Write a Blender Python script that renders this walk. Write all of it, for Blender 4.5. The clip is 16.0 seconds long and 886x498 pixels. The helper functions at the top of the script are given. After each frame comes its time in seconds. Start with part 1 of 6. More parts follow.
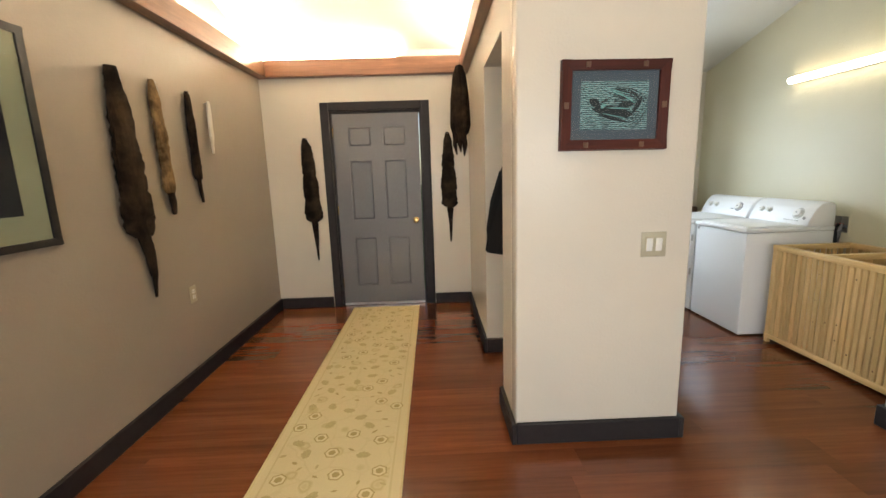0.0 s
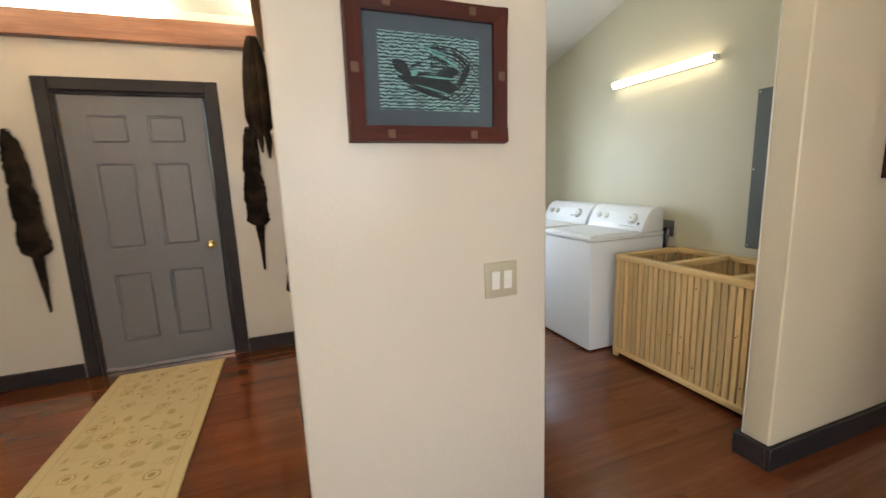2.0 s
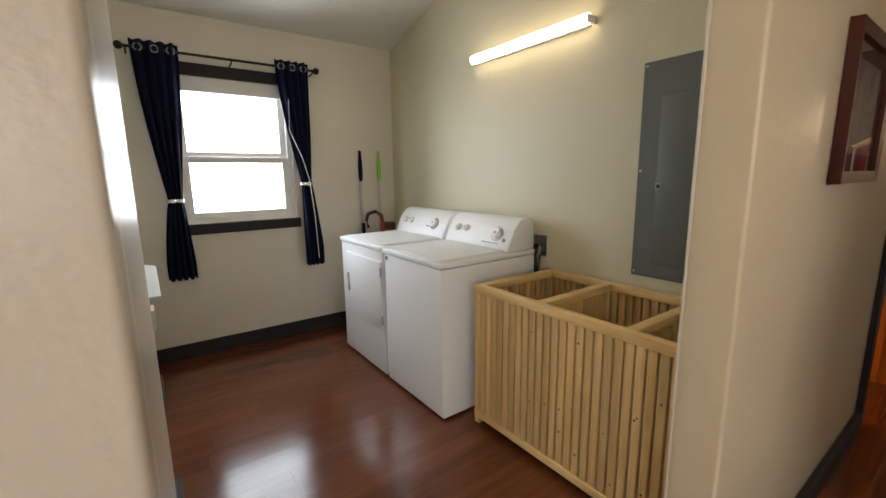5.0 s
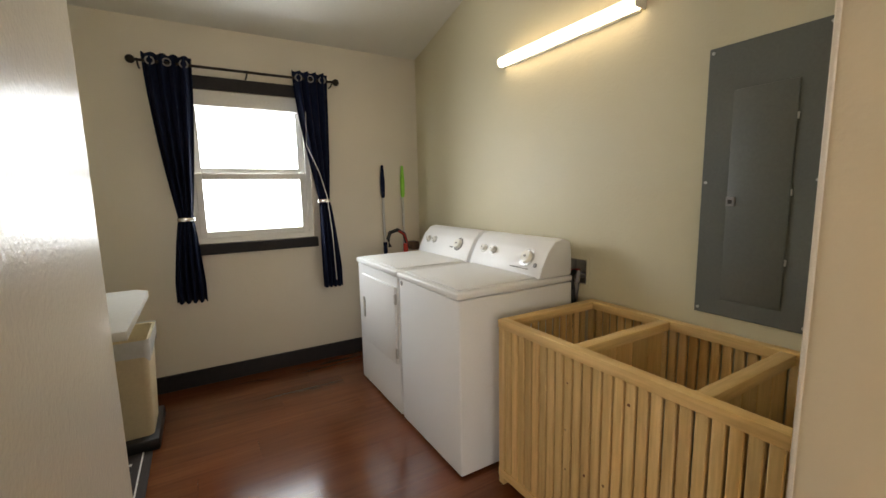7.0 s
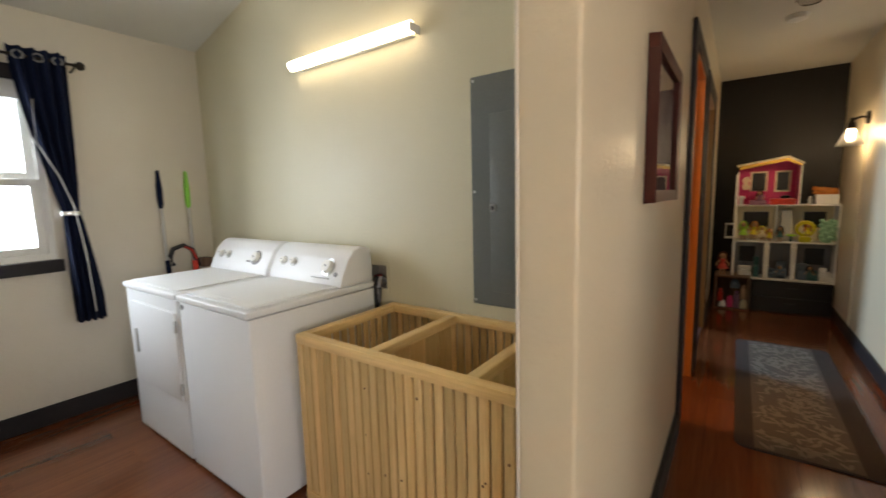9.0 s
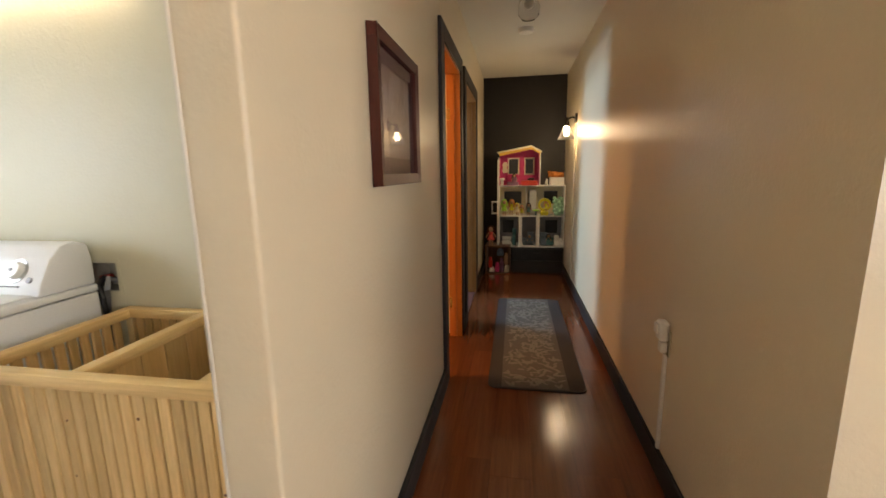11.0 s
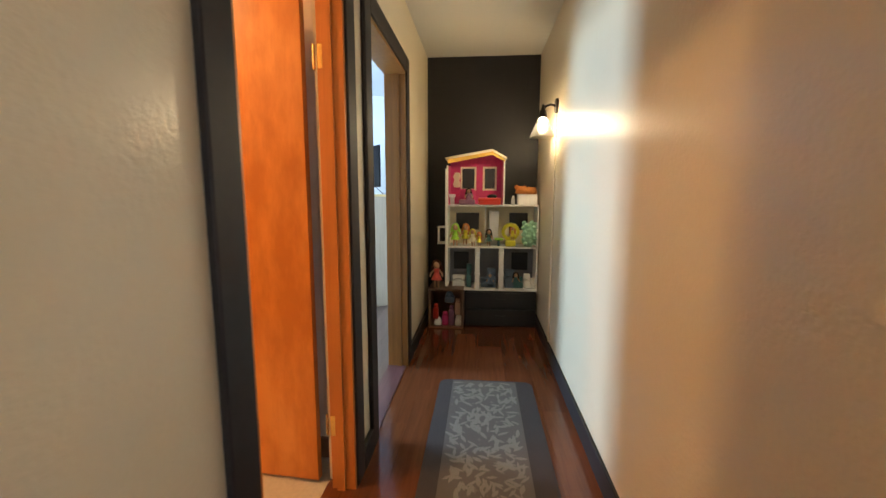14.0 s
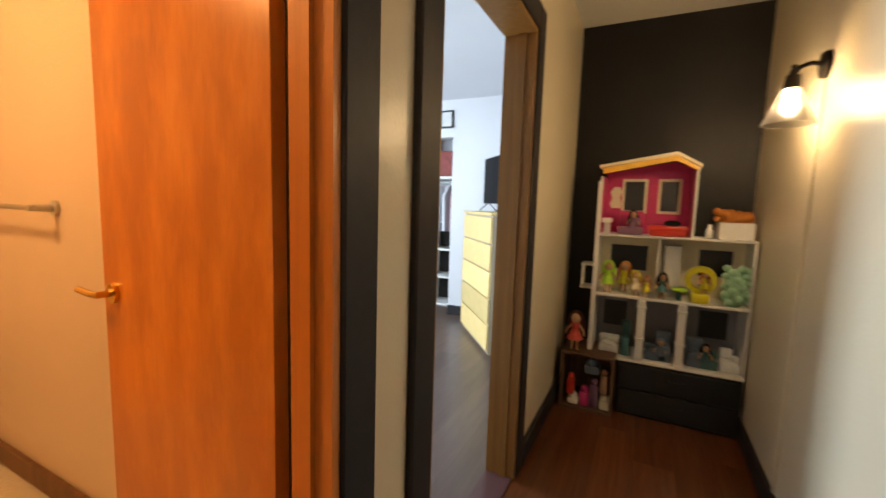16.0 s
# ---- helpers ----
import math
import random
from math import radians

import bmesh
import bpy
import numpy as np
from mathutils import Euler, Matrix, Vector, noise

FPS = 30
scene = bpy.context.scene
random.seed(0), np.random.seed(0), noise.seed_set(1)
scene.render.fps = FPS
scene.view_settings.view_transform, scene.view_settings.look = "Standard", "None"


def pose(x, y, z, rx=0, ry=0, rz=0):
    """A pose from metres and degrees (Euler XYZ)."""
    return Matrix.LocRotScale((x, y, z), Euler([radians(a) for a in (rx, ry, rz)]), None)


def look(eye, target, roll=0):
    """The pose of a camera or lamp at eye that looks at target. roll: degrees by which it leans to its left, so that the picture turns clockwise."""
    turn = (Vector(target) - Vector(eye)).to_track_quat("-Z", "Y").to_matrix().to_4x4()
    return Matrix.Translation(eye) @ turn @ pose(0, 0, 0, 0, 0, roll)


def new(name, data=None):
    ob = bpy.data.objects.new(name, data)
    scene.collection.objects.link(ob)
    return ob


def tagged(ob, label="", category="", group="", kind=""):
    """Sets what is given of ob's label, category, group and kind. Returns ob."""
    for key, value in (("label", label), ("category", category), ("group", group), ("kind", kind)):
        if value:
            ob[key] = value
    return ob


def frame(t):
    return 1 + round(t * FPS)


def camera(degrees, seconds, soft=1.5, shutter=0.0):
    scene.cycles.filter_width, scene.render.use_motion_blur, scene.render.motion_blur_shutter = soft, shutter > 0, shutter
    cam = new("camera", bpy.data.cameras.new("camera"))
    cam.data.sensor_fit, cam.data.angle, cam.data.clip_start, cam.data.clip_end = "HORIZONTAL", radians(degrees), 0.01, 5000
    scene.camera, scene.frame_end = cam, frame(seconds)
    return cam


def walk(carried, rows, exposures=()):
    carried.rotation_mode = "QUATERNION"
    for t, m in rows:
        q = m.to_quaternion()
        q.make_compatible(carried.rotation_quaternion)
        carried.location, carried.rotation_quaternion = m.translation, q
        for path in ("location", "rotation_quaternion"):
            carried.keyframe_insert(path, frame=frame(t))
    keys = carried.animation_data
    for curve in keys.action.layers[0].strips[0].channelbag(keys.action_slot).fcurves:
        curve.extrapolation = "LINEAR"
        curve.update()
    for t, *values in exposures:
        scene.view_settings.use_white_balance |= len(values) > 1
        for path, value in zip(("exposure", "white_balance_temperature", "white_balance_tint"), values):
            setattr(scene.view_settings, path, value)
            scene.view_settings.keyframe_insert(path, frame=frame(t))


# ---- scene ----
from math import cos, pi, sin

cam = camera(94.0, 16.0, shutter=0.4)
PATH = [
    (0, (0.087, 0.036, 1.4), (0.128, 2.004, 1.046), -1.8),
    (0.5, (0.14, 0.146, 1.381), (0.248, 2.109, 1.014), -1.9),
    (1, (0.295, 0.345, 1.39), (0.555, 2.299, 1.051), -2.0),
    (1.5, (0.413, 0.525, 1.37), (0.878, 2.436, 1.011), -1.8),
    (2, (0.498, 0.775, 1.384), (1.18, 2.624, 1.043), -2.2),
    (2.5, (0.588, 0.924, 1.372), (1.417, 2.712, 1.031), -2.5),
    (3, (0.743, 1.042, 1.373), (1.76, 2.735, 1.055), -1.9),
    (3.5, (0.904, 1.144, 1.357), (2.041, 2.753, 1.014), -1.4),
    (4, (1.081, 1.317, 1.36), (2.284, 2.876, 1.012), -1.1),
    (4.2, (1.141, 1.367, 1.358), (2.356, 2.914, 0.998), -0.9),
    (6.5, (1.607, 1.698, 1.342), (2.585, 3.42, 1.059), -0.7),
    (7, (1.618, 1.728, 1.343), (2.623, 3.436, 1.073), -1.2),
    (7.5, (1.616, 1.726, 1.343), (2.697, 3.388, 1.081), -1.5),
    (8, (1.641, 1.713, 1.346), (2.869, 3.27, 1.089), -1.7),
    (8.5, (1.68, 1.678, 1.345), (3.099, 3.065, 1.093), -1.6),
    (9, (1.717, 1.64, 1.342), (3.332, 2.793, 1.091), -1.5),
    (9.5, (1.739, 1.595, 1.345), (3.515, 2.475, 1.079), -1.4),
    (10, (1.752, 1.521, 1.353), (3.625, 2.158, 1.062), -1.1),
    (10.2, (1.75, 1.49, 1.351), (3.647, 2.047, 1.05), -1.0),
    (12.3, (2.344, 1.4, 1.324), (4.306, 1.548, 0.968), -0.3),
    (12.5, (2.476, 1.381, 1.316), (4.444, 1.508, 0.982), -0.0),
    (13, (2.799, 1.336, 1.324), (4.767, 1.494, 1.001), 0.1),
    (13.5, (3.168, 1.343, 1.316), (5.145, 1.488, 1.051), 0.2),
    (14, (3.472, 1.333, 1.273), (5.446, 1.513, 1.005), 0.1),
    (14.5, (3.746, 1.254, 1.297), (5.714, 1.487, 1.023), 0.3),
    (15, (4.036, 1.275, 1.307), (6.004, 1.531, 1.061), 0.8),
    (15.5, (4.271, 1.336, 1.314), (6.196, 1.823, 1.077), 1.0),
    (16, (4.508, 1.369, 1.319), (6.293, 2.245, 1.104), 1.8),
]
walk(cam, [(t, look(eye, target, roll)) for t, eye, target, roll in PATH],
     exposures=((0, 0.27, 6950, 12), (2.0, 0.14, 6900, 13), (4.2, -0.15, 7200, 16), (6.5, -0.25, 8400, 18), (8.0, -0.22, 8200, 18), (9.0, 0.05, 7500, 17), (10.2, 0.22, 7400, 18), (12.3, 0.82, 7700, 15), (13.5, 1.0, 6800, 11), (14.5, 0.62, 6900, 14), (16.0, 0.42, 8500, 20)))

# ---- world and large lights ----
world = bpy.data.worlds.new("sky")
scene.world = world
world.use_nodes = True
wn = world.node_tree.nodes
sky = wn.new("ShaderNodeTexSky")
sky.sky_type, sky.sun_disc, sky.sun_elevation, sky.sun_rotation = "NISHITA", False, radians(40), radians(200)
world.node_tree.links.new(sky.outputs[0], wn["Background"].inputs[0])
wn["Background"].inputs[1].default_value = 0.10


def window_light(name, x, y, z, w, h, watts, rx, rz, colour):
    """The sky's light in a window's opening."""
    data = bpy.data.lights.new(name, "AREA")
    data.shape, data.size, data.size_y, data.energy, data.color = "RECTANGLE", w, h, watts, colour
    ob = new(name, data)
    ob.matrix_world = pose(x, y, z, rx, 0, rz)
    return ob


DAY = (0.80, 0.90, 1.0)
WEST_FILL = (-1.68, -1.75)
window_light("window_light_living", 0.6, -3.55, 1.45, 3.0, 1.6, 66, 90, 0, DAY)
# added fill towards the hall's mouth; no window is known on this side
window_light("fill_light_west", WEST_FILL[0], WEST_FILL[1], 1.45, 1.6, 1.3, 78, 90, -90, DAY)
window_light("window_light_laundry", 1.995, 5.19, 1.52, 0.76, 1.0, 40, -90, 0, (0.66, 0.83, 1.0))
window_light("window_light_bedroom", 6.62, 5.62, 1.45, 1.05, 1.3, 190, -90, 0, (0.46, 0.71, 1.0))

# ---- materials ----


def nodes_of(name, rough, metal=0.0):
    m = bpy.data.materials.new(name)
    m.use_nodes = True
    nt = m.node_tree
    b = nt.nodes["Principled BSDF"]
    b.inputs["Roughness"].default_value, b.inputs["Metallic"].default_value = rough, metal
    b.inputs["Specular IOR Level"].default_value = 0.2 if rough >= 0.88 else 0.5
    return m, nt, b


def coords(nt, scale=(1, 1, 1)):
    tc, mp = nt.nodes.new("ShaderNodeTexCoord"), nt.nodes.new("ShaderNodeMapping")
    mp.inputs["Scale"].default_value = scale
    nt.links.new(tc.outputs["Object"], mp.inputs[0])
    return mp.outputs[0]


def noise(nt, vec, scale, detail=4.0, rough=0.55):
    n = nt.nodes.new("ShaderNodeTexNoise")
    n.inputs["Scale"].default_value, n.inputs["Detail"].default_value, n.inputs["Roughness"].default_value = scale, detail, rough
    if vec is not None:
        nt.links.new(vec, n.inputs["Vector"])
    return n.outputs["Fac"]


def ramp(nt, fac, stops):
    r = nt.nodes.new("ShaderNodeValToRGB")
    while len(r.color_ramp.elements) < len(stops):
        r.color_ramp.elements.new(0.5)
    for e, (p, c) in zip(r.color_ramp.elements, stops):
        e.position, e.color = p, (*c, 1)
    nt.links.new(fac, r.inputs[0])
    return r.outputs[0]


def mix(nt, fac, a, b, mode="MIX"):
    m = nt.nodes.new("ShaderNodeMix")
    m.data_type, m.blend_type = "RGBA", mode
    for sock, v in ((m.inputs[0], fac), (m.inputs[6], a), (m.inputs[7], b)):
        if isinstance(v, (int, float)):
            sock.default_value = v
        elif isinstance(v, tuple):
            sock.default_value = (*v, 1)
        else:
            nt.links.new(v, sock)
    return m.outputs[2]


def math_node(nt, op, a, b=0.0):
    m = nt.nodes.new("ShaderNodeMath")
    m.operation = op
    for sock, v in zip(m.inputs, (a, b)):
        if isinstance(v, (int, float)):
            sock.default_value = v
        else:
            nt.links.new(v, sock)
    return m.outputs[0]


def bump(nt, b, height, strength, dist=0.002):
    n = nt.nodes.new("ShaderNodeBump")
    n.inputs["Strength"].default_value, n.inputs["Distance"].default_value = strength, dist
    nt.links.new(height, n.inputs["Height"])
    nt.links.new(n.outputs[0], b.inputs["Normal"])


def scaled(c, f):
    return tuple(min(1.0, v * f) for v in c)


def surface(name, colour, rough=0.5, metal=0.0, vary=0.12, grain=60.0, relief=0.2, dist=0.001, big=1.3, stretch=(1, 1, 1)):
    """A plain finish: fine grain, large soft stains and a little relief."""
    m, nt, b = nodes_of(name, rough, metal)
    v = coords(nt, stretch)
    fine, large = noise(nt, v, grain), noise(nt, v, big, 3)
    c = ramp(nt, fine, ((0.3, scaled(colour, 1 - vary)), (0.7, scaled(colour, 1 + vary * 0.6))))
    c = mix(nt, ramp(nt, large, ((0.35, (0, 0, 0)), (0.75, (0.35, 0.35, 0.35)))), c, scaled(colour, 1 - vary))
    nt.links.new(c, b.inputs["Base Color"])
    r = nt.nodes.new("ShaderNodeMapRange")
    r.inputs[3].default_value, r.inputs[4].default_value = max(0.03, rough - 0.06), min(1, rough + 0.08)
    nt.links.new(large, r.inputs[0])
    nt.links.new(r.outputs[0], b.inputs["Roughness"])
    bump(nt, b, fine, relief, dist)
    return m


def wall_paint(name, colour, rough=0.27):
    """Satin paint rolled over knocked-down plaster."""
    m, nt, b = nodes_of(name, rough)
    v = coords(nt)
    fine, mid, large = noise(nt, v, 120, 3), noise(nt, v, 22, 4, 0.6), noise(nt, v, 0.9, 3)
    c = ramp(nt, large, ((0.3, scaled(colour, 0.95)), (0.7, scaled(colour, 1.02))))
    c = mix(nt, ramp(nt, fine, ((0.4, (0, 0, 0)), (0.8, (0.12, 0.12, 0.12)))), c, scaled(colour, 0.88))
    nt.links.new(c, b.inputs["Base Color"])
    peel = noise(nt, v, 75, 2, 0.5)
    blobs = ramp(nt, mid, ((0.46, (0, 0, 0)), (0.60, (1, 1, 1))))
    h = mix(nt, 0.72, mix(nt, 0.3, blobs, fine), peel)
    bump(nt, b, h, 0.6, 0.0023)
    return m


def wood(name, dark, light, rough=0.4, axis="X", coarse=1.0, relief=0.1):
    """Grain that runs along one axis of the object."""
    m, nt, b = nodes_of(name, rough)
    s = {"X": (0.5, 9, 9), "Y": (9, 0.5, 9), "Z": (9, 9, 0.5)}[axis]
    info = nt.nodes.new("ShaderNodeObjectInfo")
    tc = nt.nodes.new("ShaderNodeTexCoord")
    add = nt.nodes.new("ShaderNodeVectorMath")
    add.operation = "MULTIPLY_ADD"
    nt.links.new(info.outputs["Random"], add.inputs[0])
    add.inputs[1].default_value = (37, 53, 71)
    nt.links.new(tc.outputs["Object"], add.inputs[2])
    mp = nt.nodes.new("ShaderNodeMapping")
    mp.inputs["Scale"].default_value = s
    nt.links.new(add.outputs[0], mp.inputs[0])
    g = noise(nt, mp.outputs[0], 3.2 * coarse, 6, 0.62)
    g2 = noise(nt, mp.outputs[0], 16 * coarse, 4, 0.6)
    c = ramp(nt, g, ((0.3, dark), (0.7, light)))
    c = mix(nt, ramp(nt, g2, ((0.45, (0, 0, 0)), (0.75, (0.5, 0.5, 0.5)))), c, scaled(dark, 0.75))
    tone = nt.nodes.new("ShaderNodeMapRange")
    tone.inputs[3].default_value, tone.inputs[4].default_value = 0.82, 1.15
    nt.links.new(info.outputs["Random"], tone.inputs[0])
    hs = nt.nodes.new("ShaderNodeHueSaturation")
    nt.links.new(tone.outputs[0], hs.inputs["Value"])
    nt.links.new(c, hs.inputs["Color"])
    nt.links.new(hs.outputs[0], b.inputs["Base Color"])
    bump(nt, b, g2, relief, 0.0006)
    return m


def figured_birch():
    """Rotary-cut veneer: broad soft flames with faint fine grain under orange varnish."""
    m, nt, b = nodes_of("orange_birch_veneer", 0.28)
    flame = noise(nt, coords(nt, (1, 1, 0.38)), 5.0, 5, 0.6)
    cloud = noise(nt, coords(nt, (1, 1, 0.7)), 1.6, 3)
    grain = noise(nt, coords(nt, (1, 1, 0.05)), 90, 4, 0.6)
    c = ramp(nt, flame, ((0.38, (0.43, 0.130, 0.020)), (0.5, (0.55, 0.185, 0.034)), (0.62, (0.66, 0.25, 0.055))))
    c = mix(nt, ramp(nt, cloud, ((0.42, (0, 0, 0)), (0.68, (0.55, 0.55, 0.55)))), c, (0.45, 0.125, 0.018))
    c = mix(nt, ramp(nt, grain, ((0.5, (0, 0, 0)), (0.8, (0.18, 0.18, 0.18)))), c, (0.36, 0.10, 0.015))
    nt.links.new(c, b.inputs["Base Color"])
    bump(nt, b, grain, 0.04, 0.0005)
    return m


def glow(name, colour, strength):
    m, nt, b = nodes_of(name, 0.4)
    b.inputs["Base Color"].default_value = (*colour, 1)
    b.inputs["Emission Color"].default_value = (*colour, 1)
    b.inputs["Emission Strength"].default_value = strength
    return m


def glass(name, rough=0.0):
    m, nt, b = nodes_of(name, rough)
    b.inputs["Transmission Weight"].default_value = 1.0
    b.inputs["IOR"].default_value = 1.2
    return m


def fur(name, dark, light):
    m, nt, b = nodes_of(name, 0.85)
    b.inputs["Specular IOR Level"].default_value = 0.08
    v = coords(nt, (1, 1, 0.10))
    hair, patch = noise(nt, v, 160, 5, 0.7), noise(nt, coords(nt), 7, 4)
    c = mix(nt, hair, dark, light)
    c = mix(nt, ramp(nt, patch, ((0.38, (0, 0, 0)), (0.6, (0.9, 0.9, 0.9)))), c, dark)
    nt.links.new(c, b.inputs["Base Color"])
    bump(nt, b, hair, 0.9, 0.006)
    return m


def runner_material():
    """Cream pile with scattered olive flowers, rings and stems inside a narrow border."""
    m, nt, b = nodes_of("runner_pile", 0.95)
    v = coords(nt)
    sep = nt.nodes.new("ShaderNodeSeparateXYZ")
    nt.links.new(v, sep.inputs[0])
    warp = nt.nodes.new("ShaderNodeTexNoise")
    warp.inputs["Scale"].default_value = 9
    nt.links.new(v, warp.inputs["Vector"])
    wv = nt.nodes.new("ShaderNodeVectorMath")
    wv.operation = "MULTIPLY_ADD"
    nt.links.new(warp.outputs["Color"], wv.inputs[0])
    wv.inputs[1].default_value = (0.06, 0.06, 0)
    nt.links.new(v, wv.inputs[2])
    vo = nt.nodes.new("ShaderNodeTexVoronoi")
    vo.inputs["Scale"].default_value = 8.5
    vo.inputs["Randomness"].default_value = 0.75
    nt.links.new(wv.outputs[0], vo.inputs["Vector"])
    petals = ramp(nt, vo.outputs["Distance"], ((0.10, (0.5, 0.5, 0.5)), (0.16, (0.1, 0.1, 0.1)), (0.24, (0.85, 0.85, 0.85)), (0.36, (0, 0, 0))))
    keep = nt.nodes.new("ShaderNodeSeparateColor")
    nt.links.new(vo.outputs["Color"], keep.inputs[0])
    mask = math_node(nt, "GREATER_THAN", keep.outputs[0], 0.35)
    leaf = math_node(nt, "MULTIPLY", petals, mask)
    v3 = nt.nodes.new("ShaderNodeTexVoronoi")
    v3.feature = "DISTANCE_TO_EDGE"
    v3.inputs["Scale"].default_value = 5
    nt.links.new(wv.outputs[0], v3.inputs["Vector"])
    stems = ramp(nt, v3.outputs["Distance"], ((0.0, (0.3, 0.3, 0.3)), (0.035, (0, 0, 0))))
    both = math_node(nt, "MAXIMUM", leaf, stems)
    ax = math_node(nt, "ABSOLUTE", sep.outputs[0])
    inside = math_node(nt, "LESS_THAN", ax, 0.285)
    line = math_node(nt, "MULTIPLY", math_node(nt, "GREATER_THAN", ax, 0.293), math_node(nt, "LESS_THAN", ax, 0.303))
    both = math_node(nt, "MAXIMUM", math_node(nt, "MULTIPLY", both, inside), math_node(nt, "MULTIPLY", line, 0.5))
    c = mix(nt, both, (0.66, 0.56, 0.33), (0.50, 0.41, 0.20))
    pile = noise(nt, v, 420, 2)
    c = mix(nt, ramp(nt, pile, ((0.35, (0.25, 0.25, 0.25)), (0.65, (0, 0, 0)))), c, (0.35, 0.28, 0.15))
    nt.links.new(c, b.inputs["Base Color"])
    bump(nt, b, pile, 0.6, 0.003)
    return m


def leaf_rug_material():
    """Grey woven pile with pale leaf shapes."""
    m, nt, b = nodes_of("leaf_pile", 0.95)
    v = coords(nt, (1, 1.6, 1))
    vo = nt.nodes.new("ShaderNodeTexVoronoi")
    vo.distance = "MINKOWSKI"
    vo.inputs["Exponent"].default_value = 0.6
    vo.inputs["Scale"].default_value = 13
    nt.links.new(v, vo.inputs["Vector"])
    c = ramp(nt, vo.outputs["Distance"], ((0.30, (0.16, 0.14, 0.12)), (0.55, (0.11, 0.098, 0.085))))
    pile = noise(nt, coords(nt), 380, 2)
    c = mix(nt, ramp(nt, pile, ((0.35, (0.4, 0.4, 0.4)), (0.65, (0, 0, 0)))), c, (0.12, 0.105, 0.09))
    nt.links.new(c, b.inputs["Base Color"])
    bump(nt, b, pile, 0.7, 0.003)
    return m


def print_material(name, cols, scale, bands):
    """A block print: flowing cut lines round a dark form."""
    m, nt, b = nodes_of(name, 0.55)
    v = coords(nt)
    w = nt.nodes.new("ShaderNodeTexWave")
    w.bands_direction = "Z"
    w.inputs["Scale"].default_value, w.inputs["Distortion"].default_value = bands, 6
    w.inputs["Detail"].default_value, w.inputs["Detail Scale"].default_value = 3, scale
    nt.links.new(v, w.inputs["Vector"])
    n = noise(nt, v, scale * 4, 4)
    c = ramp(nt, w.outputs["Fac"], ((0.30, cols[0]), (0.62, cols[1]), (0.95, cols[2])))
    c = mix(nt, ramp(nt, n, ((0.52, (0, 0, 0)), (0.66, (0.7, 0.7, 0.7)))), c, cols[0])
    nt.links.new(c, b.inputs["Base Color"])
    return m


def relief_material():
    """Grey rubbed relief of tangled roots on a wine ground."""
    m, nt, b = nodes_of("silver_brown_relief", 0.5)
    n = nt.nodes.new("ShaderNodeTexNoise")
    n.inputs["Scale"].default_value, n.inputs["Detail"].default_value, n.inputs["Distortion"].default_value = 8.0, 5.0, 2.2
    nt.links.new(coords(nt), n.inputs["Vector"])
    fleck = noise(nt, coords(nt), 60, 4)
    c = ramp(nt, n.outputs["Fac"], ((0.34, (0.10, 0.045, 0.042)), (0.47, (0.24, 0.15, 0.14)), (0.54, (0.36, 0.28, 0.26)), (0.64, (0.19, 0.115, 0.105))))
    c = mix(nt, ramp(nt, fleck, ((0.45, (0, 0, 0)), (0.7, (0.5, 0.5, 0.5)))), c, (0.12, 0.06, 0.055))
    nt.links.new(c, b.inputs["Base Color"])
    bump(nt, b, n.outputs["Fac"], 0.4, 0.003)
    return m


TAUPE = wall_paint("taupe_wall_paint", (0.34, 0.29, 0.235), 0.4)
CREAM = wall_paint("cream_wall_paint", (0.70, 0.64, 0.54))
SAGE = wall_paint("pale_sage_wall_paint", (0.60, 0.55, 0.39), 0.5)
HALL = wall_paint("warm_cream_wall_paint", (0.70, 0.60, 0.43), 0.3)
BEDROOM = wall_paint("white_wall_paint", (0.64, 0.65, 0.67), 0.5)
BATH = wall_paint("beige_bath_paint", (0.62, 0.52, 0.44), 0.45)
CHARCOAL = wall_paint("dark_brown_wall_paint", (0.011, 0.0085, 0.0075), 0.5)
CEILING = wall_paint("ceiling_paint", (0.68, 0.66, 0.60), 0.8)
TRIM = surface("charcoal_trim_paint", (0.024, 0.0205, 0.0215), 0.5, vary=0.15, grain=30)
for dark in (TRIM, CHARCOAL):
    dark.node_tree.nodes["Principled BSDF"].inputs["Specular IOR Level"].default_value = 0.25
BEAM = wood("stained_beam_wood", (0.13, 0.055, 0.028), (0.24, 0.11, 0.06), 0.35, "X")
BEAM_Y = wood("stained_beam_wood_long", (0.13, 0.055, 0.028), (0.24, 0.11, 0.06), 0.35, "Y")
PLANK = wood("red_brown_laminate", (0.112, 0.031, 0.012), (0.18, 0.056, 0.021), 0.15, "X", 0.45, 0.001)
GREYPLANK = wood("grey_brown_laminate", (0.085, 0.052, 0.040), (0.135, 0.085, 0.066), 0.28, "X", 0.8, 0.03)
SUBFLOOR = surface("dark_joint", (0.05, 0.015, 0.008), 0.5)
TILE = surface("pale_bath_tile", (0.55, 0.52, 0.47), 0.3)
DOORPAINT = surface("grey_door_paint", (0.155, 0.155, 0.165), 0.42, vary=0.06, grain=40)
BRASS = surface("brass", (0.75, 0.52, 0.20), 0.22, 1.0, vary=0.1)
CHROME = surface("chrome", (0.72, 0.72, 0.72), 0.15, 1.0, vary=0.08)
STEEL = surface("brushed_steel", (0.55, 0.55, 0.54), 0.35, 1.0, vary=0.1)
BRONZE = surface("dark_bronze", (0.03, 0.025, 0.02), 0.4, 0.8)
ORANGE = figured_birch()
ORANGE_TRIM = wood("orange_birch_trim", (0.50, 0.155, 0.030), (0.62, 0.22, 0.05), 0.3, "Z", 0.22, 0.04)
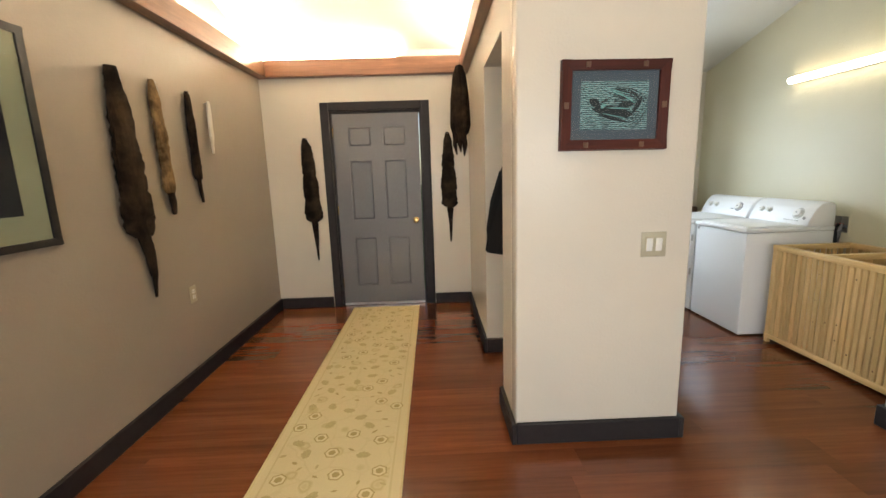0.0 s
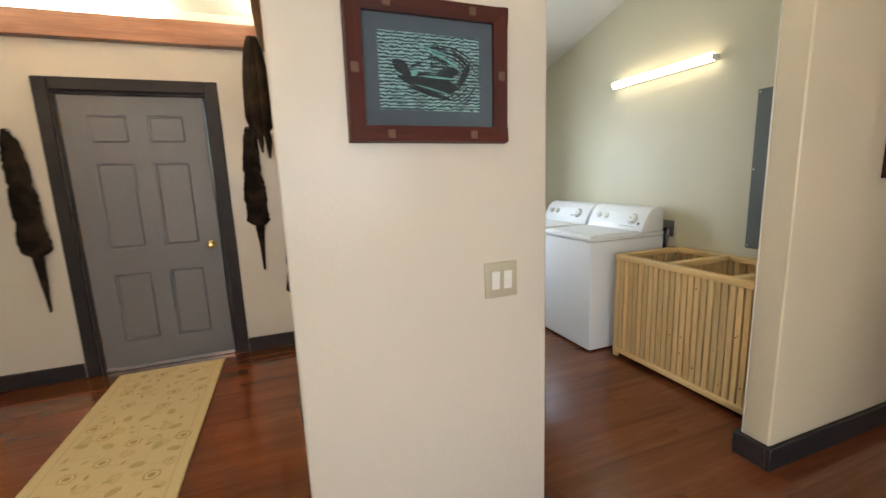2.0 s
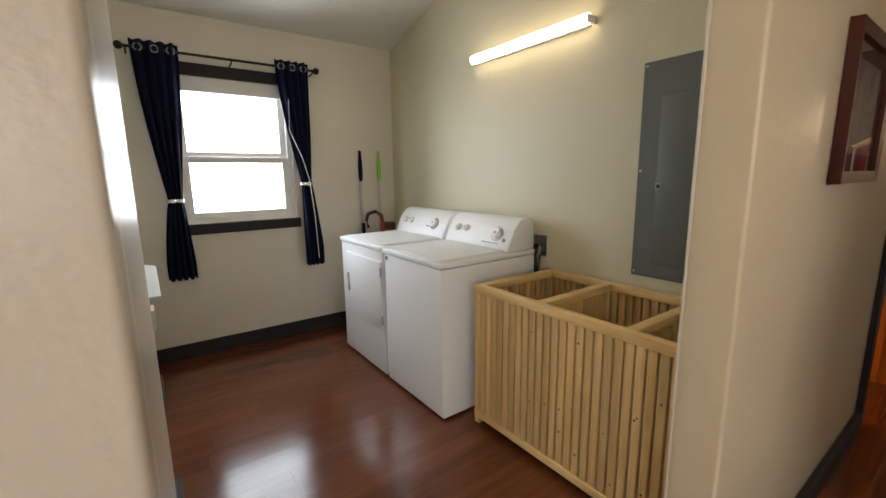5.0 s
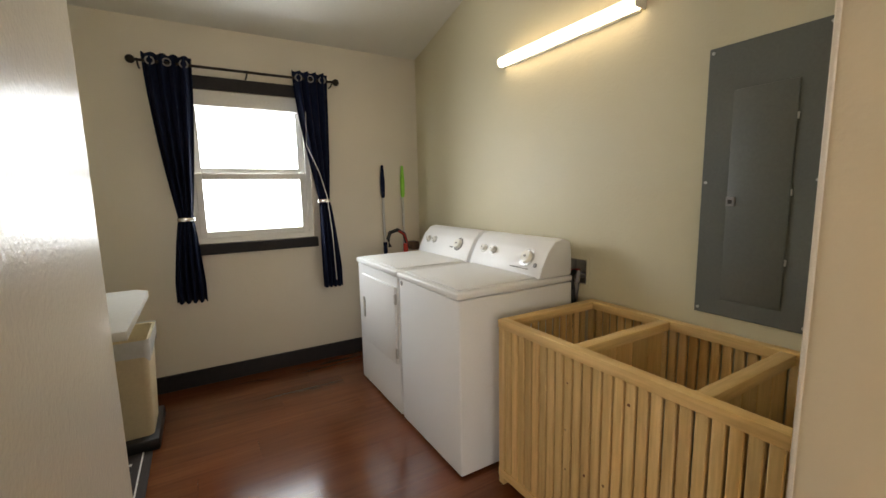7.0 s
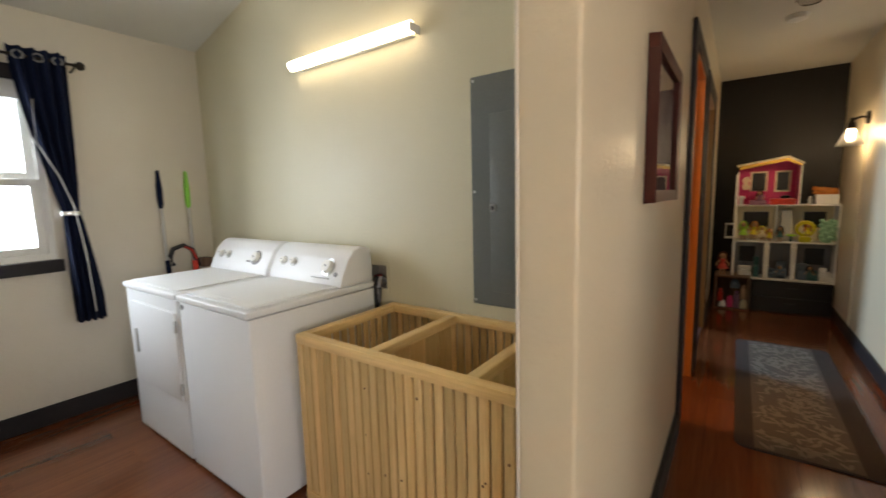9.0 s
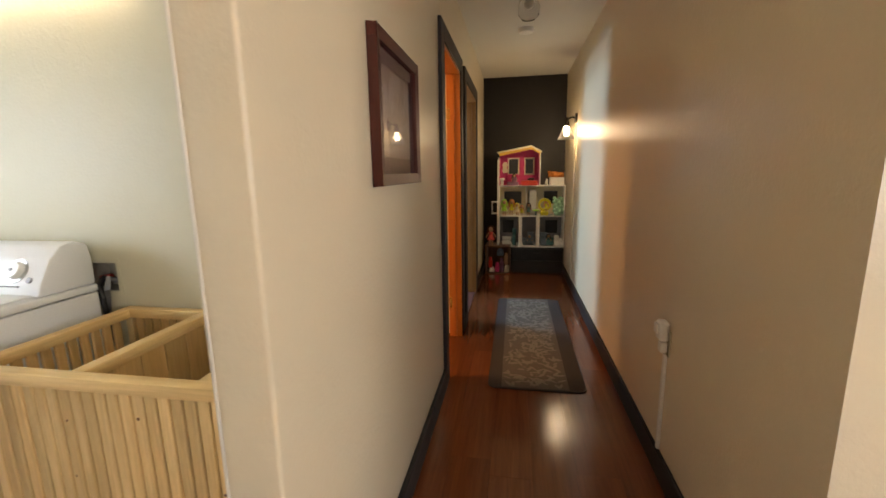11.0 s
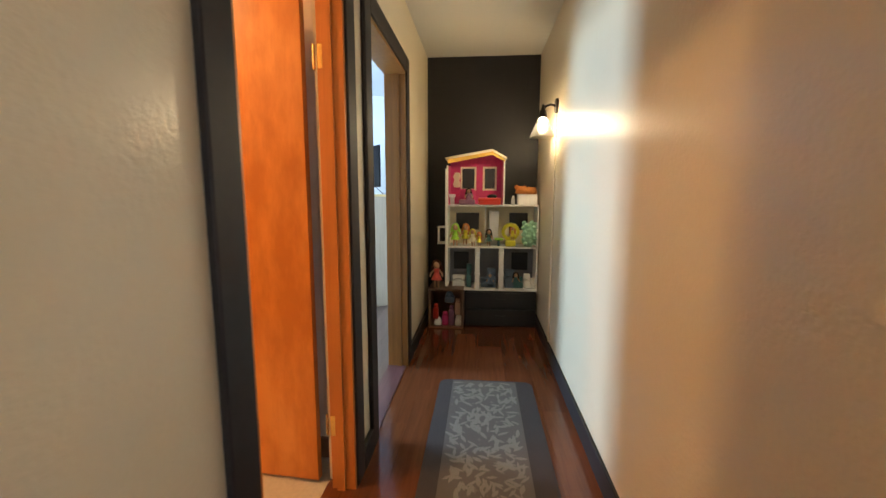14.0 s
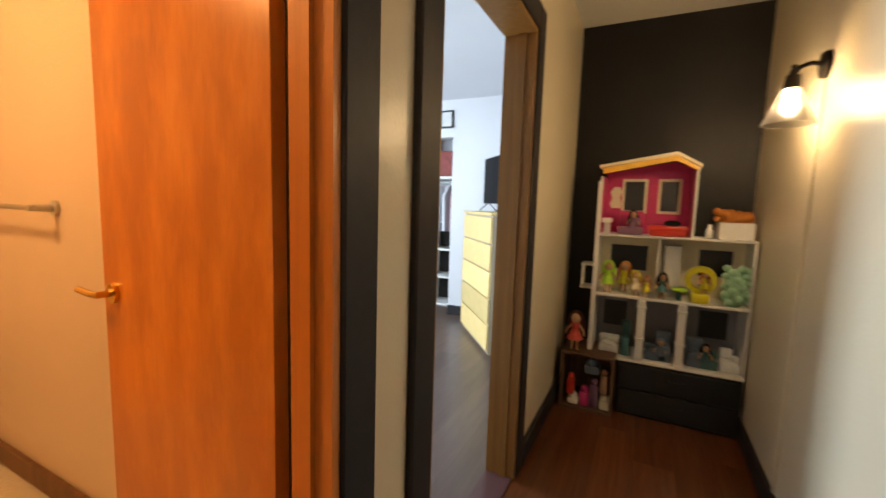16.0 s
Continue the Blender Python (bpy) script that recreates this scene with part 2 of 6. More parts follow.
JAMB = wood("oak_jamb", (0.26, 0.11, 0.022), (0.37, 0.165, 0.038), 0.4, "Z", 1.2, 0.05)
PINE = wood("pale_pine", (0.66, 0.42, 0.17), (0.82, 0.585, 0.28), 0.45, "Z", 0.7, 0.05)
PINE_Y = wood("pale_pine_rail", (0.66, 0.42, 0.17), (0.82, 0.585, 0.28), 0.45, "Y", 0.7, 0.05)
PINE_X = wood("pale_pine_end", (0.66, 0.42, 0.17), (0.82, 0.585, 0.28), 0.45, "X", 0.7, 0.05)
KNOT = surface("pine_knot", (0.20, 0.08, 0.03), 0.5)
ENAMEL = surface("white_enamel", (0.80, 0.81, 0.82), 0.40, vary=0.03, grain=200, relief=0.02)
PLASTIC = surface("white_plastic", (0.78, 0.77, 0.73), 0.35, vary=0.04, relief=0.03)
IVORY = surface("ivory_plastic", (0.47, 0.43, 0.31), 0.35, vary=0.04, relief=0.03)
GREYPL = surface("grey_plastic", (0.25, 0.25, 0.26), 0.4, vary=0.08)
BLACKPL = surface("black_plastic", (0.012, 0.012, 0.013), 0.4, vary=0.1)
RED = surface("red_plastic", (0.55, 0.035, 0.02), 0.35, vary=0.08)
GREEN = surface("lime_plastic", (0.22, 0.62, 0.06), 0.4, vary=0.08)
PANELGREY = surface("grey_green_panel_enamel", (0.115, 0.125, 0.115), 0.45, vary=0.08, grain=90)
NAVY = surface("navy_cloth", (0.005, 0.011, 0.036), 0.95, vary=0.3, grain=300, relief=0.5)
BLACKCLOTH = surface("black_cloth", (0.010, 0.010, 0.011), 0.9, vary=0.3, grain=200, relief=0.5)
RUG = runner_material()
LEAFRUG = leaf_rug_material()
DARKRUG = surface("dark_rug_border", (0.060, 0.050, 0.048), 0.95, vary=0.3, grain=350, relief=0.6, dist=0.003)
BROWNFUR = fur("dark_brown_fur", (0.004, 0.0026, 0.0016), (0.060, 0.038, 0.024))
TANFUR = fur("golden_tan_fur", (0.030, 0.015, 0.007), (0.50, 0.33, 0.16))
GREYFUR = fur("grey_brown_fur", (0.005, 0.0038, 0.0026), (0.058, 0.040, 0.028))
WHITEFUR = fur("white_fur", (0.62, 0.58, 0.50), (0.86, 0.83, 0.77))
REDWOOD = wood("red_stained_frame", (0.045, 0.009, 0.006), (0.085, 0.018, 0.011), 0.42, "X", 1.0, 0.04)
REDWOOD_Z = wood("red_stained_frame_upright", (0.045, 0.009, 0.006), (0.085, 0.018, 0.011), 0.42, "Z", 1.0, 0.04)
for stained in (REDWOOD, REDWOOD_Z):
    stained.node_tree.nodes["Principled BSDF"].inputs["Specular IOR Level"].default_value = 0.22
BLACKWOOD = surface("black_lacquered_wood", (0.007, 0.007, 0.008), 0.4, vary=0.2)
MATBLUE = surface("slate_mat_board", (0.075, 0.095, 0.11), 0.8, vary=0.06, grain=200)
MATGREEN = surface("pale_green_mat_board", (0.50, 0.52, 0.33), 0.8, vary=0.05, grain=200)
MATWINE = surface("wine_mat_board", (0.085, 0.02, 0.025), 0.8, vary=0.1, grain=200)
INK = surface("dark_print_paper", (0.035, 0.035, 0.035), 0.7, vary=0.3, grain=20)
OTTER = print_material("teal_block_print", ((0.02, 0.035, 0.04), (0.10, 0.36, 0.34), (0.34, 0.46, 0.45)), 2.2, 34)
RELIEF = relief_material()
GLASS = glass("clear_glass")
FROSTED = glass("frosted_glass", 0.3)
TUBEGLOW = glow("fluorescent_diffuser", (1.0, 0.89, 0.68), 8.0)
COVEGLOW = glow("cove_strip_led", (1.0, 0.90, 0.70), 215.0)
BULBGLOW = glow("bulb_filament", (1.0, 0.80, 0.50), 165.0)
BATHGLOW = glow("bath_bulb", (1.0, 0.56, 0.22), 140.0)
PINK = surface("hot_pink_card", (0.60, 0.035, 0.16), 0.6, vary=0.12, grain=25)
CREAMPL = surface("cream_card", (0.80, 0.72, 0.52), 0.6, vary=0.05)
YELLOWROOF = surface("yellow_trim_card", (0.80, 0.45, 0.08), 0.5, vary=0.15, grain=90)
HAIR = fur("orange_doll_hair", (0.42, 0.13, 0.03), (0.75, 0.33, 0.10))
MINT = surface("mint_foam", (0.35, 0.62, 0.42), 0.8, vary=0.15)
YELLOW = surface("yellow_plastic", (0.62, 0.55, 0.03), 0.35, vary=0.1)
LIME = surface("lime_green_cloth", (0.35, 0.68, 0.06), 0.7, vary=0.15)
TAN = surface("doll_tan", (0.45, 0.25, 0.14), 0.6)
TEAL = surface("dark_teal_plastic", (0.03, 0.12, 0.12), 0.4, vary=0.2)
BLUEGREY = surface("blue_grey_plastic", (0.10, 0.14, 0.19), 0.4, vary=0.2, grain=20)
PURPLE = surface("dusty_purple_plastic", (0.20, 0.09, 0.16), 0.5, vary=0.2)
BIRCH = wood("pale_birch_veneer", (0.74, 0.52, 0.20), (0.82, 0.60, 0.27), 0.45, "Y", 0.5, 0.02)
# the dresser's birch again, its shaded side put into a browner colour
BIRCH_SHADED = wood("pale_birch_shaded", (0.50, 0.38, 0.25), (0.58, 0.45, 0.31), 0.5, "Z", 0.5, 0.02)
BROWNDOOR = wood("brown_cabinet_wood", (0.10, 0.05, 0.025), (0.18, 0.09, 0.05), 0.5, "Z", 0.8)
LAMINATE = surface("pale_grey_laminate", (0.55, 0.55, 0.52), 0.35, vary=0.05)
BINPL = surface("beige_bin_plastic", (0.66, 0.55, 0.36), 0.45, vary=0.05)
BAG = surface("clear_bin_bag", (0.62, 0.62, 0.60), 0.25, vary=0.1, grain=15, relief=0.8, dist=0.004)
PLAID = surface("plaid_cloth", (0.40, 0.22, 0.24), 0.9, vary=0.6, grain=18)

# ---- helpers for meshes ----


def bm_box(bm, x0, x1, y0, y1, z0, z1, bevel=0.0, seg=1):
    vs = bmesh.ops.create_cube(bm, size=1.0)["verts"]
    bmesh.ops.transform(bm, verts=vs, matrix=Matrix.LocRotScale(((x0 + x1) / 2, (y0 + y1) / 2, (z0 + z1) / 2), None, (abs(x1 - x0), abs(y1 - y0), abs(z1 - z0))))
    if bevel:
        es = list({e for v in vs for e in v.link_edges})
        bmesh.ops.bevel(bm, geom=es, offset=bevel, segments=seg, affect="EDGES", profile=0.5)
    return bm


def box(x0, x1, y0, y1, z0, z1, bevel=0.0, seg=1):
    return bm_box(bmesh.new(), x0, x1, y0, y1, z0, z1, bevel, seg)


def cyl(p, q, r0, r1=None, n=20, bm=None):
    """A capped, tapered rod from p to q."""
    bm = bm or bmesh.new()
    p, q = Vector(p), Vector(q)
    m = Matrix.Translation((p + q) / 2) @ (q - p).to_track_quat("Z", "Y").to_matrix().to_4x4()
    bmesh.ops.create_cone(bm, cap_ends=True, segments=n, radius1=r0, radius2=r0 if r1 is None else r1, depth=(q - p).length, matrix=m)
    return bm


def ball(c, r, scale=(1, 1, 1), bm=None, n=14):
    bm = bm or bmesh.new()
    bmesh.ops.create_uvsphere(bm, u_segments=n, v_segments=max(6, n // 2 + 1), radius=r, matrix=Matrix.LocRotScale(c, None, scale))
    return bm


def lathe(c, prof, n=24, m=None):
    """Turn a profile of (radius, height) round the z axis at c."""
    bm = bmesh.new()
    m = m or Matrix.Identity(4)
    rings = [[bm.verts.new(Vector(c) + m.to_3x3() @ Vector((r * cos(2 * pi * i / n), r * sin(2 * pi * i / n), z))) for i in range(n)] for r, z in prof]
    for a, b in zip(rings, rings[1:]):
        for i in range(n):
            bm.faces.new((a[i], a[(i + 1) % n], b[(i + 1) % n], b[i]))
    bmesh.ops.recalc_face_normals(bm, faces=bm.faces)
    return bm


def tube(points, r, n=8, bm=None):
    """A bent round rod through points."""
    bm = bm or bmesh.new()
    pts = [Vector(p) for p in points]
    rings = []
    for i, p in enumerate(pts):
        d = (pts[min(i + 1, len(pts) - 1)] - pts[max(i - 1, 0)]).normalized()
        q = d.to_track_quat("Z", "Y")
        rings.append([bm.verts.new(p + q @ Vector((r * cos(2 * pi * k / n), r * sin(2 * pi * k / n), 0))) for k in range(n)])
    for a, b in zip(rings, rings[1:]):
        for k in range(n):
            bm.faces.new((a[k], a[(k + 1) % n], b[(k + 1) % n], b[k]))
    bm.faces.new(rings[0][::-1])
    bm.faces.new(rings[-1])
    return bm


def extrude_poly(pts, axis, a, b, bevel=0.0):
    """A prism: a polygon in the two other axes, from a to b along the axis."""
    bm = bmesh.new()

    def at(u, v, w):
        return {"x": (w, u, v), "y": (u, w, v), "z": (u, v, w)}[axis]
    lo, hi = [bm.verts.new(at(u, v, a)) for u, v in pts], [bm.verts.new(at(u, v, b)) for u, v in pts]
    n = len(pts)
    bm.faces.new(lo)
    bm.faces.new(hi[::-1])
    for i in range(n):
        bm.faces.new((lo[i], hi[i], hi[(i + 1) % n], lo[(i + 1) % n]))
    bmesh.ops.recalc_face_normals(bm, faces=bm.faces)
    if bevel:
        bmesh.ops.bevel(bm, geom=list(bm.edges), offset=bevel, segments=2, affect="EDGES", profile=0.5)
    return bm


def flat(bm, pts, z):
    bm.faces.new([bm.verts.new((x, y, z)) for x, y in pts])


def leaf_pts(cx, cy, ln, wd, a, n=7):
    up = [(ln * (i / n - 0.5), wd / 2 * sin(pi * i / n) ** 0.8) for i in range(n + 1)]
    pts = up + [(u, -v) for u, v in up[-2:0:-1]]
    return [(cx + u * cos(a) - v * sin(a), cy + u * sin(a) + v * cos(a)) for u, v in pts]


def mesh_of(name, bm, mat, smooth=True):
    me = bpy.data.meshes.new(name)
    bmesh.ops.recalc_face_normals(bm, faces=bm.faces)
    bm.to_mesh(me)
    bm.free()
    me.materials.append(mat)
    if smooth:
        for p in me.polygons:
            p.use_smooth = True
        me.set_sharp_from_angle(angle=radians(40))
    return me


def part(name, bm, mat, parent, label=""):
    """One mesh, in world places, under a thing or a part."""
    me = mesh_of(name, bm, mat)
    ob = new(name, me)
    if parent is not None:
        m = Matrix.Identity(4)
        p = parent
        while p is not None:
            m = p.matrix_basis @ m
            p = p.parent
        me.transform(m.inverted())
        ob.parent = parent
    if label:
        ob["label"] = label
    return ob


def thing(name, at, label, category, group=""):
    ob = new(name)
    ob.empty_display_size = 0.05
    ob.matrix_basis = Matrix.Translation(at)
    return tagged(ob, label, category, group)


def structure(name, bm, mat, label, category="wall"):
    return tagged(part(name, bm, mat, None), label, category, kind="structure")


# ---- the shell ----
WX, NY, PY = -1.62, 4.46, 1.99          # west wall, entry's north wall, closet's front
PX0, PX1 = 0.48, 1.335                  # closet block
LN, LE, LW = 5.08, 3.345, 0.74          # laundry's north, east and west walls
HN, HS, HE, HC = 1.868, 0.785, 7.66, 2.575   # hall's walls and ceiling
STUB = 2.455
D1 = (4.335, 5.085)
D2 = (5.45, 6.375)
DH = 2.09


def roof_z(y):
    return 2.485 + 0.25 * (LN - y) if y > 0 else 2.485 + 0.25 * LN - 0.25 * (0 - y)


def wall_box(name, x0, x1, y0, y1, z1, mat, label, z0=-0.02):
    return structure(name, box(x0, x1, y0, y1, z0, z1), mat, label)


# the opening in the unseen southern part is added for the west fill lamp
bm = box(WX - 0.12, WX, -0.9, NY, -0.02, 3.9)
bm_box(bm, WX - 0.12, WX, -3.5, -2.6, -0.02, 3.9)
bm_box(bm, WX - 0.12, WX, -2.6, -0.9, -0.02, 0.78)
bm_box(bm, WX - 0.12, WX, -2.6, -0.9, 2.12, 3.9)
structure("wall_west", bm, TAUPE, "taupe painted plaster wall of the entry")
bm = box(WX - 0.12, -0.955, NY, NY + 0.14, -0.02, 3.2)
bm_box(bm, 0.005, PX0 + 0.13, NY, NY + 0.14, -0.02, 3.2)
bm_box(bm, -0.955, 0.005, NY, NY + 0.14, 2.075, 3.2)
structure("wall_north", bm, CREAM, "cream painted wall round the entry door")
# closet block with an opening in its west side
bm = box(PX0, PX1, PY, PY + 0.12, -0.02, 3.4, 0.012, 3)
structure("wall_closet_front", bm, CREAM, "cream plaster wall end with rounded corners")
bm = box(PX0, PX0 + 0.13, PY + 0.12, 2.37, -0.02, 3.4)
bm_box(bm, PX0, PX0 + 0.13, 3.13, NY, -0.02, 3.2)
bm_box(bm, PX0, PX0 + 0.13, 2.37, 3.13, 2.14, 3.3)
structure("wall_closet_side", bm, CREAM, "cream wall with a doorless closet opening")
bm = box(PX1 - 0.12, PX1, PY + 0.12, 3.36, -0.02, 3.4)
bm_box(bm, PX0 + 0.13, PX1, 3.36, 3.43, -0.02, 3.3)
structure("wall_closet_back", bm, CREAM, "cream closet wall facing the laundry")
wall_box("wall_laundry_west", LW - 0.13, LW, 3.43, LN, 3.0, SAGE, "pale laundry wall beside the counter")
wx0, wx1, wz0, wz1 = 1.585, 2.405, 1.02, 2.075
bm = box(LW - 0.13, wx0, LN, LN + 0.14, -0.02, 2.7)
bm_box(bm, wx1, LE + 0.12, LN, LN + 0.14, -0.02, 2.7)
bm_box(bm, wx0, wx1, LN, LN + 0.14, -0.02, wz0)
bm_box(bm, wx0, wx1, LN, LN + 0.14, wz1, 2.7)
structure("wall_laundry_north", bm, CREAM, "cream laundry wall with a window")
bm = box(LE, LE + 0.12, 1.99, 3.18, -0.02, 3.5)
bm_box(bm, LE, LE + 0.12, 3.345, LN, -0.02, 3.2)
bm_box(bm, LE, LE + 0.12, 3.18, 3.345, -0.02, 0.845)
bm_box(bm, LE, LE + 0.12, 3.18, 3.345, 0.98, 3.3)
structure("wall_laundry_east", bm, SAGE, "pale sage painted laundry wall")
# hall
bm = box(STUB, D1[0], HN, 1.99, -0.02, 3.5, 0.01, 3)
bm_box(bm, D1[1] + 0.035, D2[0], HN, 1.99, -0.02, 2.7)
bm_box(bm, D2[1], HE, HN, 1.99, -0.02, 2.7)
bm_box(bm, D1[0], D1[1] + 0.035, HN, 1.99, DH, 2.7)
bm_box(bm, D2[0], D2[1], HN, 1.99, DH, 2.7)
structure("wall_hall_north", bm, HALL, "cream painted hall wall with two doorways")
wall_box("wall_hall_south", 2.7, HE, HS - 0.12, HS, 3.9, HALL, "cream satin-painted hall wall")
wall_box("wall_hall_end", HE, HE + 0.12, HS - 0.12, 1.99, 2.7, CHARCOAL, "dark brown accent wall at the hall's end")
structure("ceiling_hall", box(3.0, HE, HS, HN, HC, HC + 0.1), CEILING, "plain painted hall ceiling", "ceiling")
wall_box("wall_hall_header", 3.0, 3.12, HS, HN, 3.9, HALL, "cream wall above the hall's mouth", z0=HC + 0.1)
# living side behind the walk: unseen, assumed walls, the east one set by the hall's light
wall_box("wall_living_east", 3.0, 3.12, -3.5, HS - 0.12, 3.9, CREAM, "assumed cream wall closing the unseen living room")
bm = box(WX - 0.12, -0.9, -3.62, -3.5, -0.02, 3.2)
bm_box(bm, 2.1, 3.12, -3.62, -3.5, -0.02, 3.2)
bm_box(bm, -0.9, 2.1, -3.62, -3.5, -0.02, 0.65)
bm_box(bm, -0.9, 2.1, -3.62, -3.5, 2.25, 3.2)
structure("wall_living_south", bm, CREAM, "cream living room wall with a wide window")
pts = [(-3.62, roof_z(-3.62)), (0, roof_z(0)), (5.22, roof_z(5.22)), (5.22, roof_z(5.22) + 0.12), (0, roof_z(0) + 0.12), (-3.62, roof_z(-3.62) + 0.12)]
structure("ceiling", extrude_poly(pts, "x", WX - 0.12, LE + 0.12), CEILING, "pale sloped plaster ceiling", "ceiling")

# bathroom and bedroom
wall_box("wall_bath_east", 5.285, 5.335, 1.99, 5.75, 2.7, BATH, "warm beige bathroom wall")
wall_box("wall_bath_west", LE + 0.12, LE + 0.2, 1.99, 4.6, 2.7, BATH, "beige bathroom wall")
wall_box("wall_bath_north", LE + 0.12, 5.285, 4.5, 4.6, 2.7, BATH, "beige bathroom wall")
structure("ceiling_bath", box(LE + 0.12, 5.285, 1.99, 4.6, 2.6, 2.7), CEILING, "plain bathroom ceiling", "ceiling")
structure("floor_bath", box(LE + 0.12, 5.285, 1.99, 4.5, -0.06, -0.004), TILE, "pale tile bathroom floor", "floor")
BE = 8.95
bm = box(BE, BE + 0.12, 1.99, 3.46, -0.02, 2.7)
bm_box(bm, BE, BE + 0.12, 4.3, 5.75, -0.02, 2.7)
bm_box(bm, BE, BE + 0.12, 3.46, 4.3, 2.1, 2.7)
structure("wall_bedroom_east", bm, BEDROOM, "white bedroom wall with a closet opening")
wall_box("wall_bedroom_closet", BE + 0.72, BE + 0.8, 3.0, 4.5, 2.7, BEDROOM, "white wall at the back of the bedroom closet")
bm = box(5.335, 6.05, 5.63, 5.75, -0.02, 2.7)
bm_box(bm, 7.2, BE + 0.8, 5.63, 5.75, -0.02, 2.7)
bm_box(bm, 6.05, 7.2, 5.63, 5.75, -0.02, 0.75)
bm_box(bm, 6.05, 7.2, 5.63, 5.75, 2.15, 2.7)
structure("wall_bedroom_north", bm, BEDROOM, "white bedroom wall with a window")
bm = box(HE + 0.12, BE + 0.12, 1.87, 1.99, -0.02, 2.7)
bm_box(bm, BE + 0.12, BE + 0.8, 2.9, 3.0, -0.02, 2.7)
bm_box(bm, BE + 0.12, BE + 0.8, 4.5, 4.6, -0.02, 2.7)
structure("wall_bedroom_south", bm, BEDROOM, "white bedroom and closet side walls")
structure("wall_bedroom_skin", box(D2[1] + 0.1, HE + 0.12, 1.993, 2.0, 0, 2.6), BEDROOM, "white paint on the bedroom side")
structure("ceiling_bedroom", box(5.335, BE + 0.8, 1.99, 5.75, 2.52, 2.7), BEDROOM, "white bedroom ceiling", "ceiling")
structure("ground", box(-80, 80, -80, 80, -0.4, -0.3), surface("grass_ground", (0.06, 0.09, 0.03), 0.9), "grassy ground outside the house", "ground")


# baseboards
def baseboard(x0, x1, y0, y1):
    structure("baseboard", box(x0, x1, y0, y1, 0.0, 0.115, 0.004), TRIM, "charcoal painted baseboard", "baseboard")


T = 0.024
baseboard(WX, WX + T, -3.5, NY)
baseboard(WX + T, -1.04, NY - T, NY)
baseboard(0.085, PX0 - T, NY - T, NY)
baseboard(PX0 - T, PX0, 3.13 - T, NY)
baseboard(PX0, PX0 + 0.145, 3.13 - T, 3.13)
baseboard(PX0 - T, PX0, PY - T, 2.37)
baseboard(PX0, PX1, PY - T, PY)
baseboard(PX1, PX1 + T, PY - T, 3.43)
baseboard(PX0 + 0.13, PX1 - 0.12, 3.36 - T, 3.36)
baseboard(LW, LE, LN - T, LN)
baseboard(LE - T, LE, 4.6, LN - T)
baseboard(STUB - T, STUB, HN, 1.99 + T)
baseboard(STUB - T, D1[0] - 0.105, HN - T, HN)
baseboard(STUB, 2.74, 1.99, 1.99 + T)
baseboard(D1[1] + 0.105, D2[0] - 0.105, HN - T, HN)
baseboard(D2[1] + 0.105, HE, HN - T, HN)
baseboard(2.7, HE, HS, HS + 0.017)
baseboard(BE - T, BE, 1.99, 3.46)
structure('baseboard', box(5.285 - T, 5.285, 2.0, 4.5, 0, 0.1, 0.004), BROWNDOOR, 'wooden bathroom baseboard', 'baseboard')

# beams with the cove strips lying behind their lips
for nm, b, mt, lab in (
        ("beam_west", box(WX, WX + 0.095, -3.4, NY, 2.395, 2.56, 0.005), BEAM_Y, "brown stained cove beam on the long wall"),
        ("beam_north", box(WX + 0.095, PX0 - 0.075, NY - 0.075, NY, 2.395, 2.56, 0.005), BEAM, "brown stained cove beam above the door"),
        ("beam_east", box(PX0 - 0.075, PX0, 2.2, NY, 2.395, 2.56, 0.005), BEAM_Y, "brown stained cove beam on the closet wall")):
    structure(nm, b, mt, lab, "beam")
for b in (box(WX + 0.01, WX + 0.03, -3.3, NY - 0.02, 2.563, 2.575), box(WX + 0.05, -0.25, NY - 0.03, NY - 0.01, 2.563, 2.575), box(PX0 - 0.03, PX0 - 0.01, 2.3, NY - 0.2, 2.563, 2.575)):
    tagged(part("cove_light_strip", b, COVEGLOW, None), "glowing warm white light strip lying on a beam", "light strip", "cove lights")


# casings and jambs
def casing_x(name, a, b, top, y0, y1, w, mat, label):
    """Door trim round an opening in a wall that runs along x."""
    bm = box(a - w, a, y0, y1, 0, top + w, 0.005)
    bm_box(bm, b, b + w, y0, y1, 0, top + w, 0.005)
    bm_box(bm, a, b, y0, y1, top, top + w, 0.005)
    return structure(name, bm, mat, label, "trim")


casing_x("trim_entry_door", -0.945, -0.005, 2.07, NY - 0.022, NY, 0.085, TRIM, "charcoal painted casing of the entry door")
casing_x("trim_bath_door", D1[0], D1[1], DH, HN - 0.022, HN, 0.105, TRIM, "charcoal painted casing of the bathroom door")
casing_x("trim_bedroom_door", D2[0], D2[1], DH, HN - 0.022, HN, 0.105, TRIM, "charcoal painted casing of the bedroom door")
for a, b, back, mt, lab in ((D1[0], D1[1], 1.958, ORANGE_TRIM, "orange birch door jamb"), (D2[0], D2[1], 2.0, JAMB, "plain oak door jamb")):
    bm = box(a, a + 0.02, HN - 0.012, back, 0, DH)
    bm_box(bm, b - 0.02, b, HN - 0.012, back, 0, DH)
    bm_box(bm, a + 0.02, b - 0.02, HN - 0.012, back, DH - 0.02, DH)
    bm_box(bm, a + 0.02, a + 0.032, HN + 0.03, HN + 0.065, 0, DH - 0.02)
    bm_box(bm, b - 0.032, b - 0.02, HN + 0.03, HN + 0.065, 0, DH - 0.02)
    structure("trim_jamb", bm, mt, lab, "trim")
bm = box(-0.945, -0.925, NY, NY + 0.13, 0, 2.07)
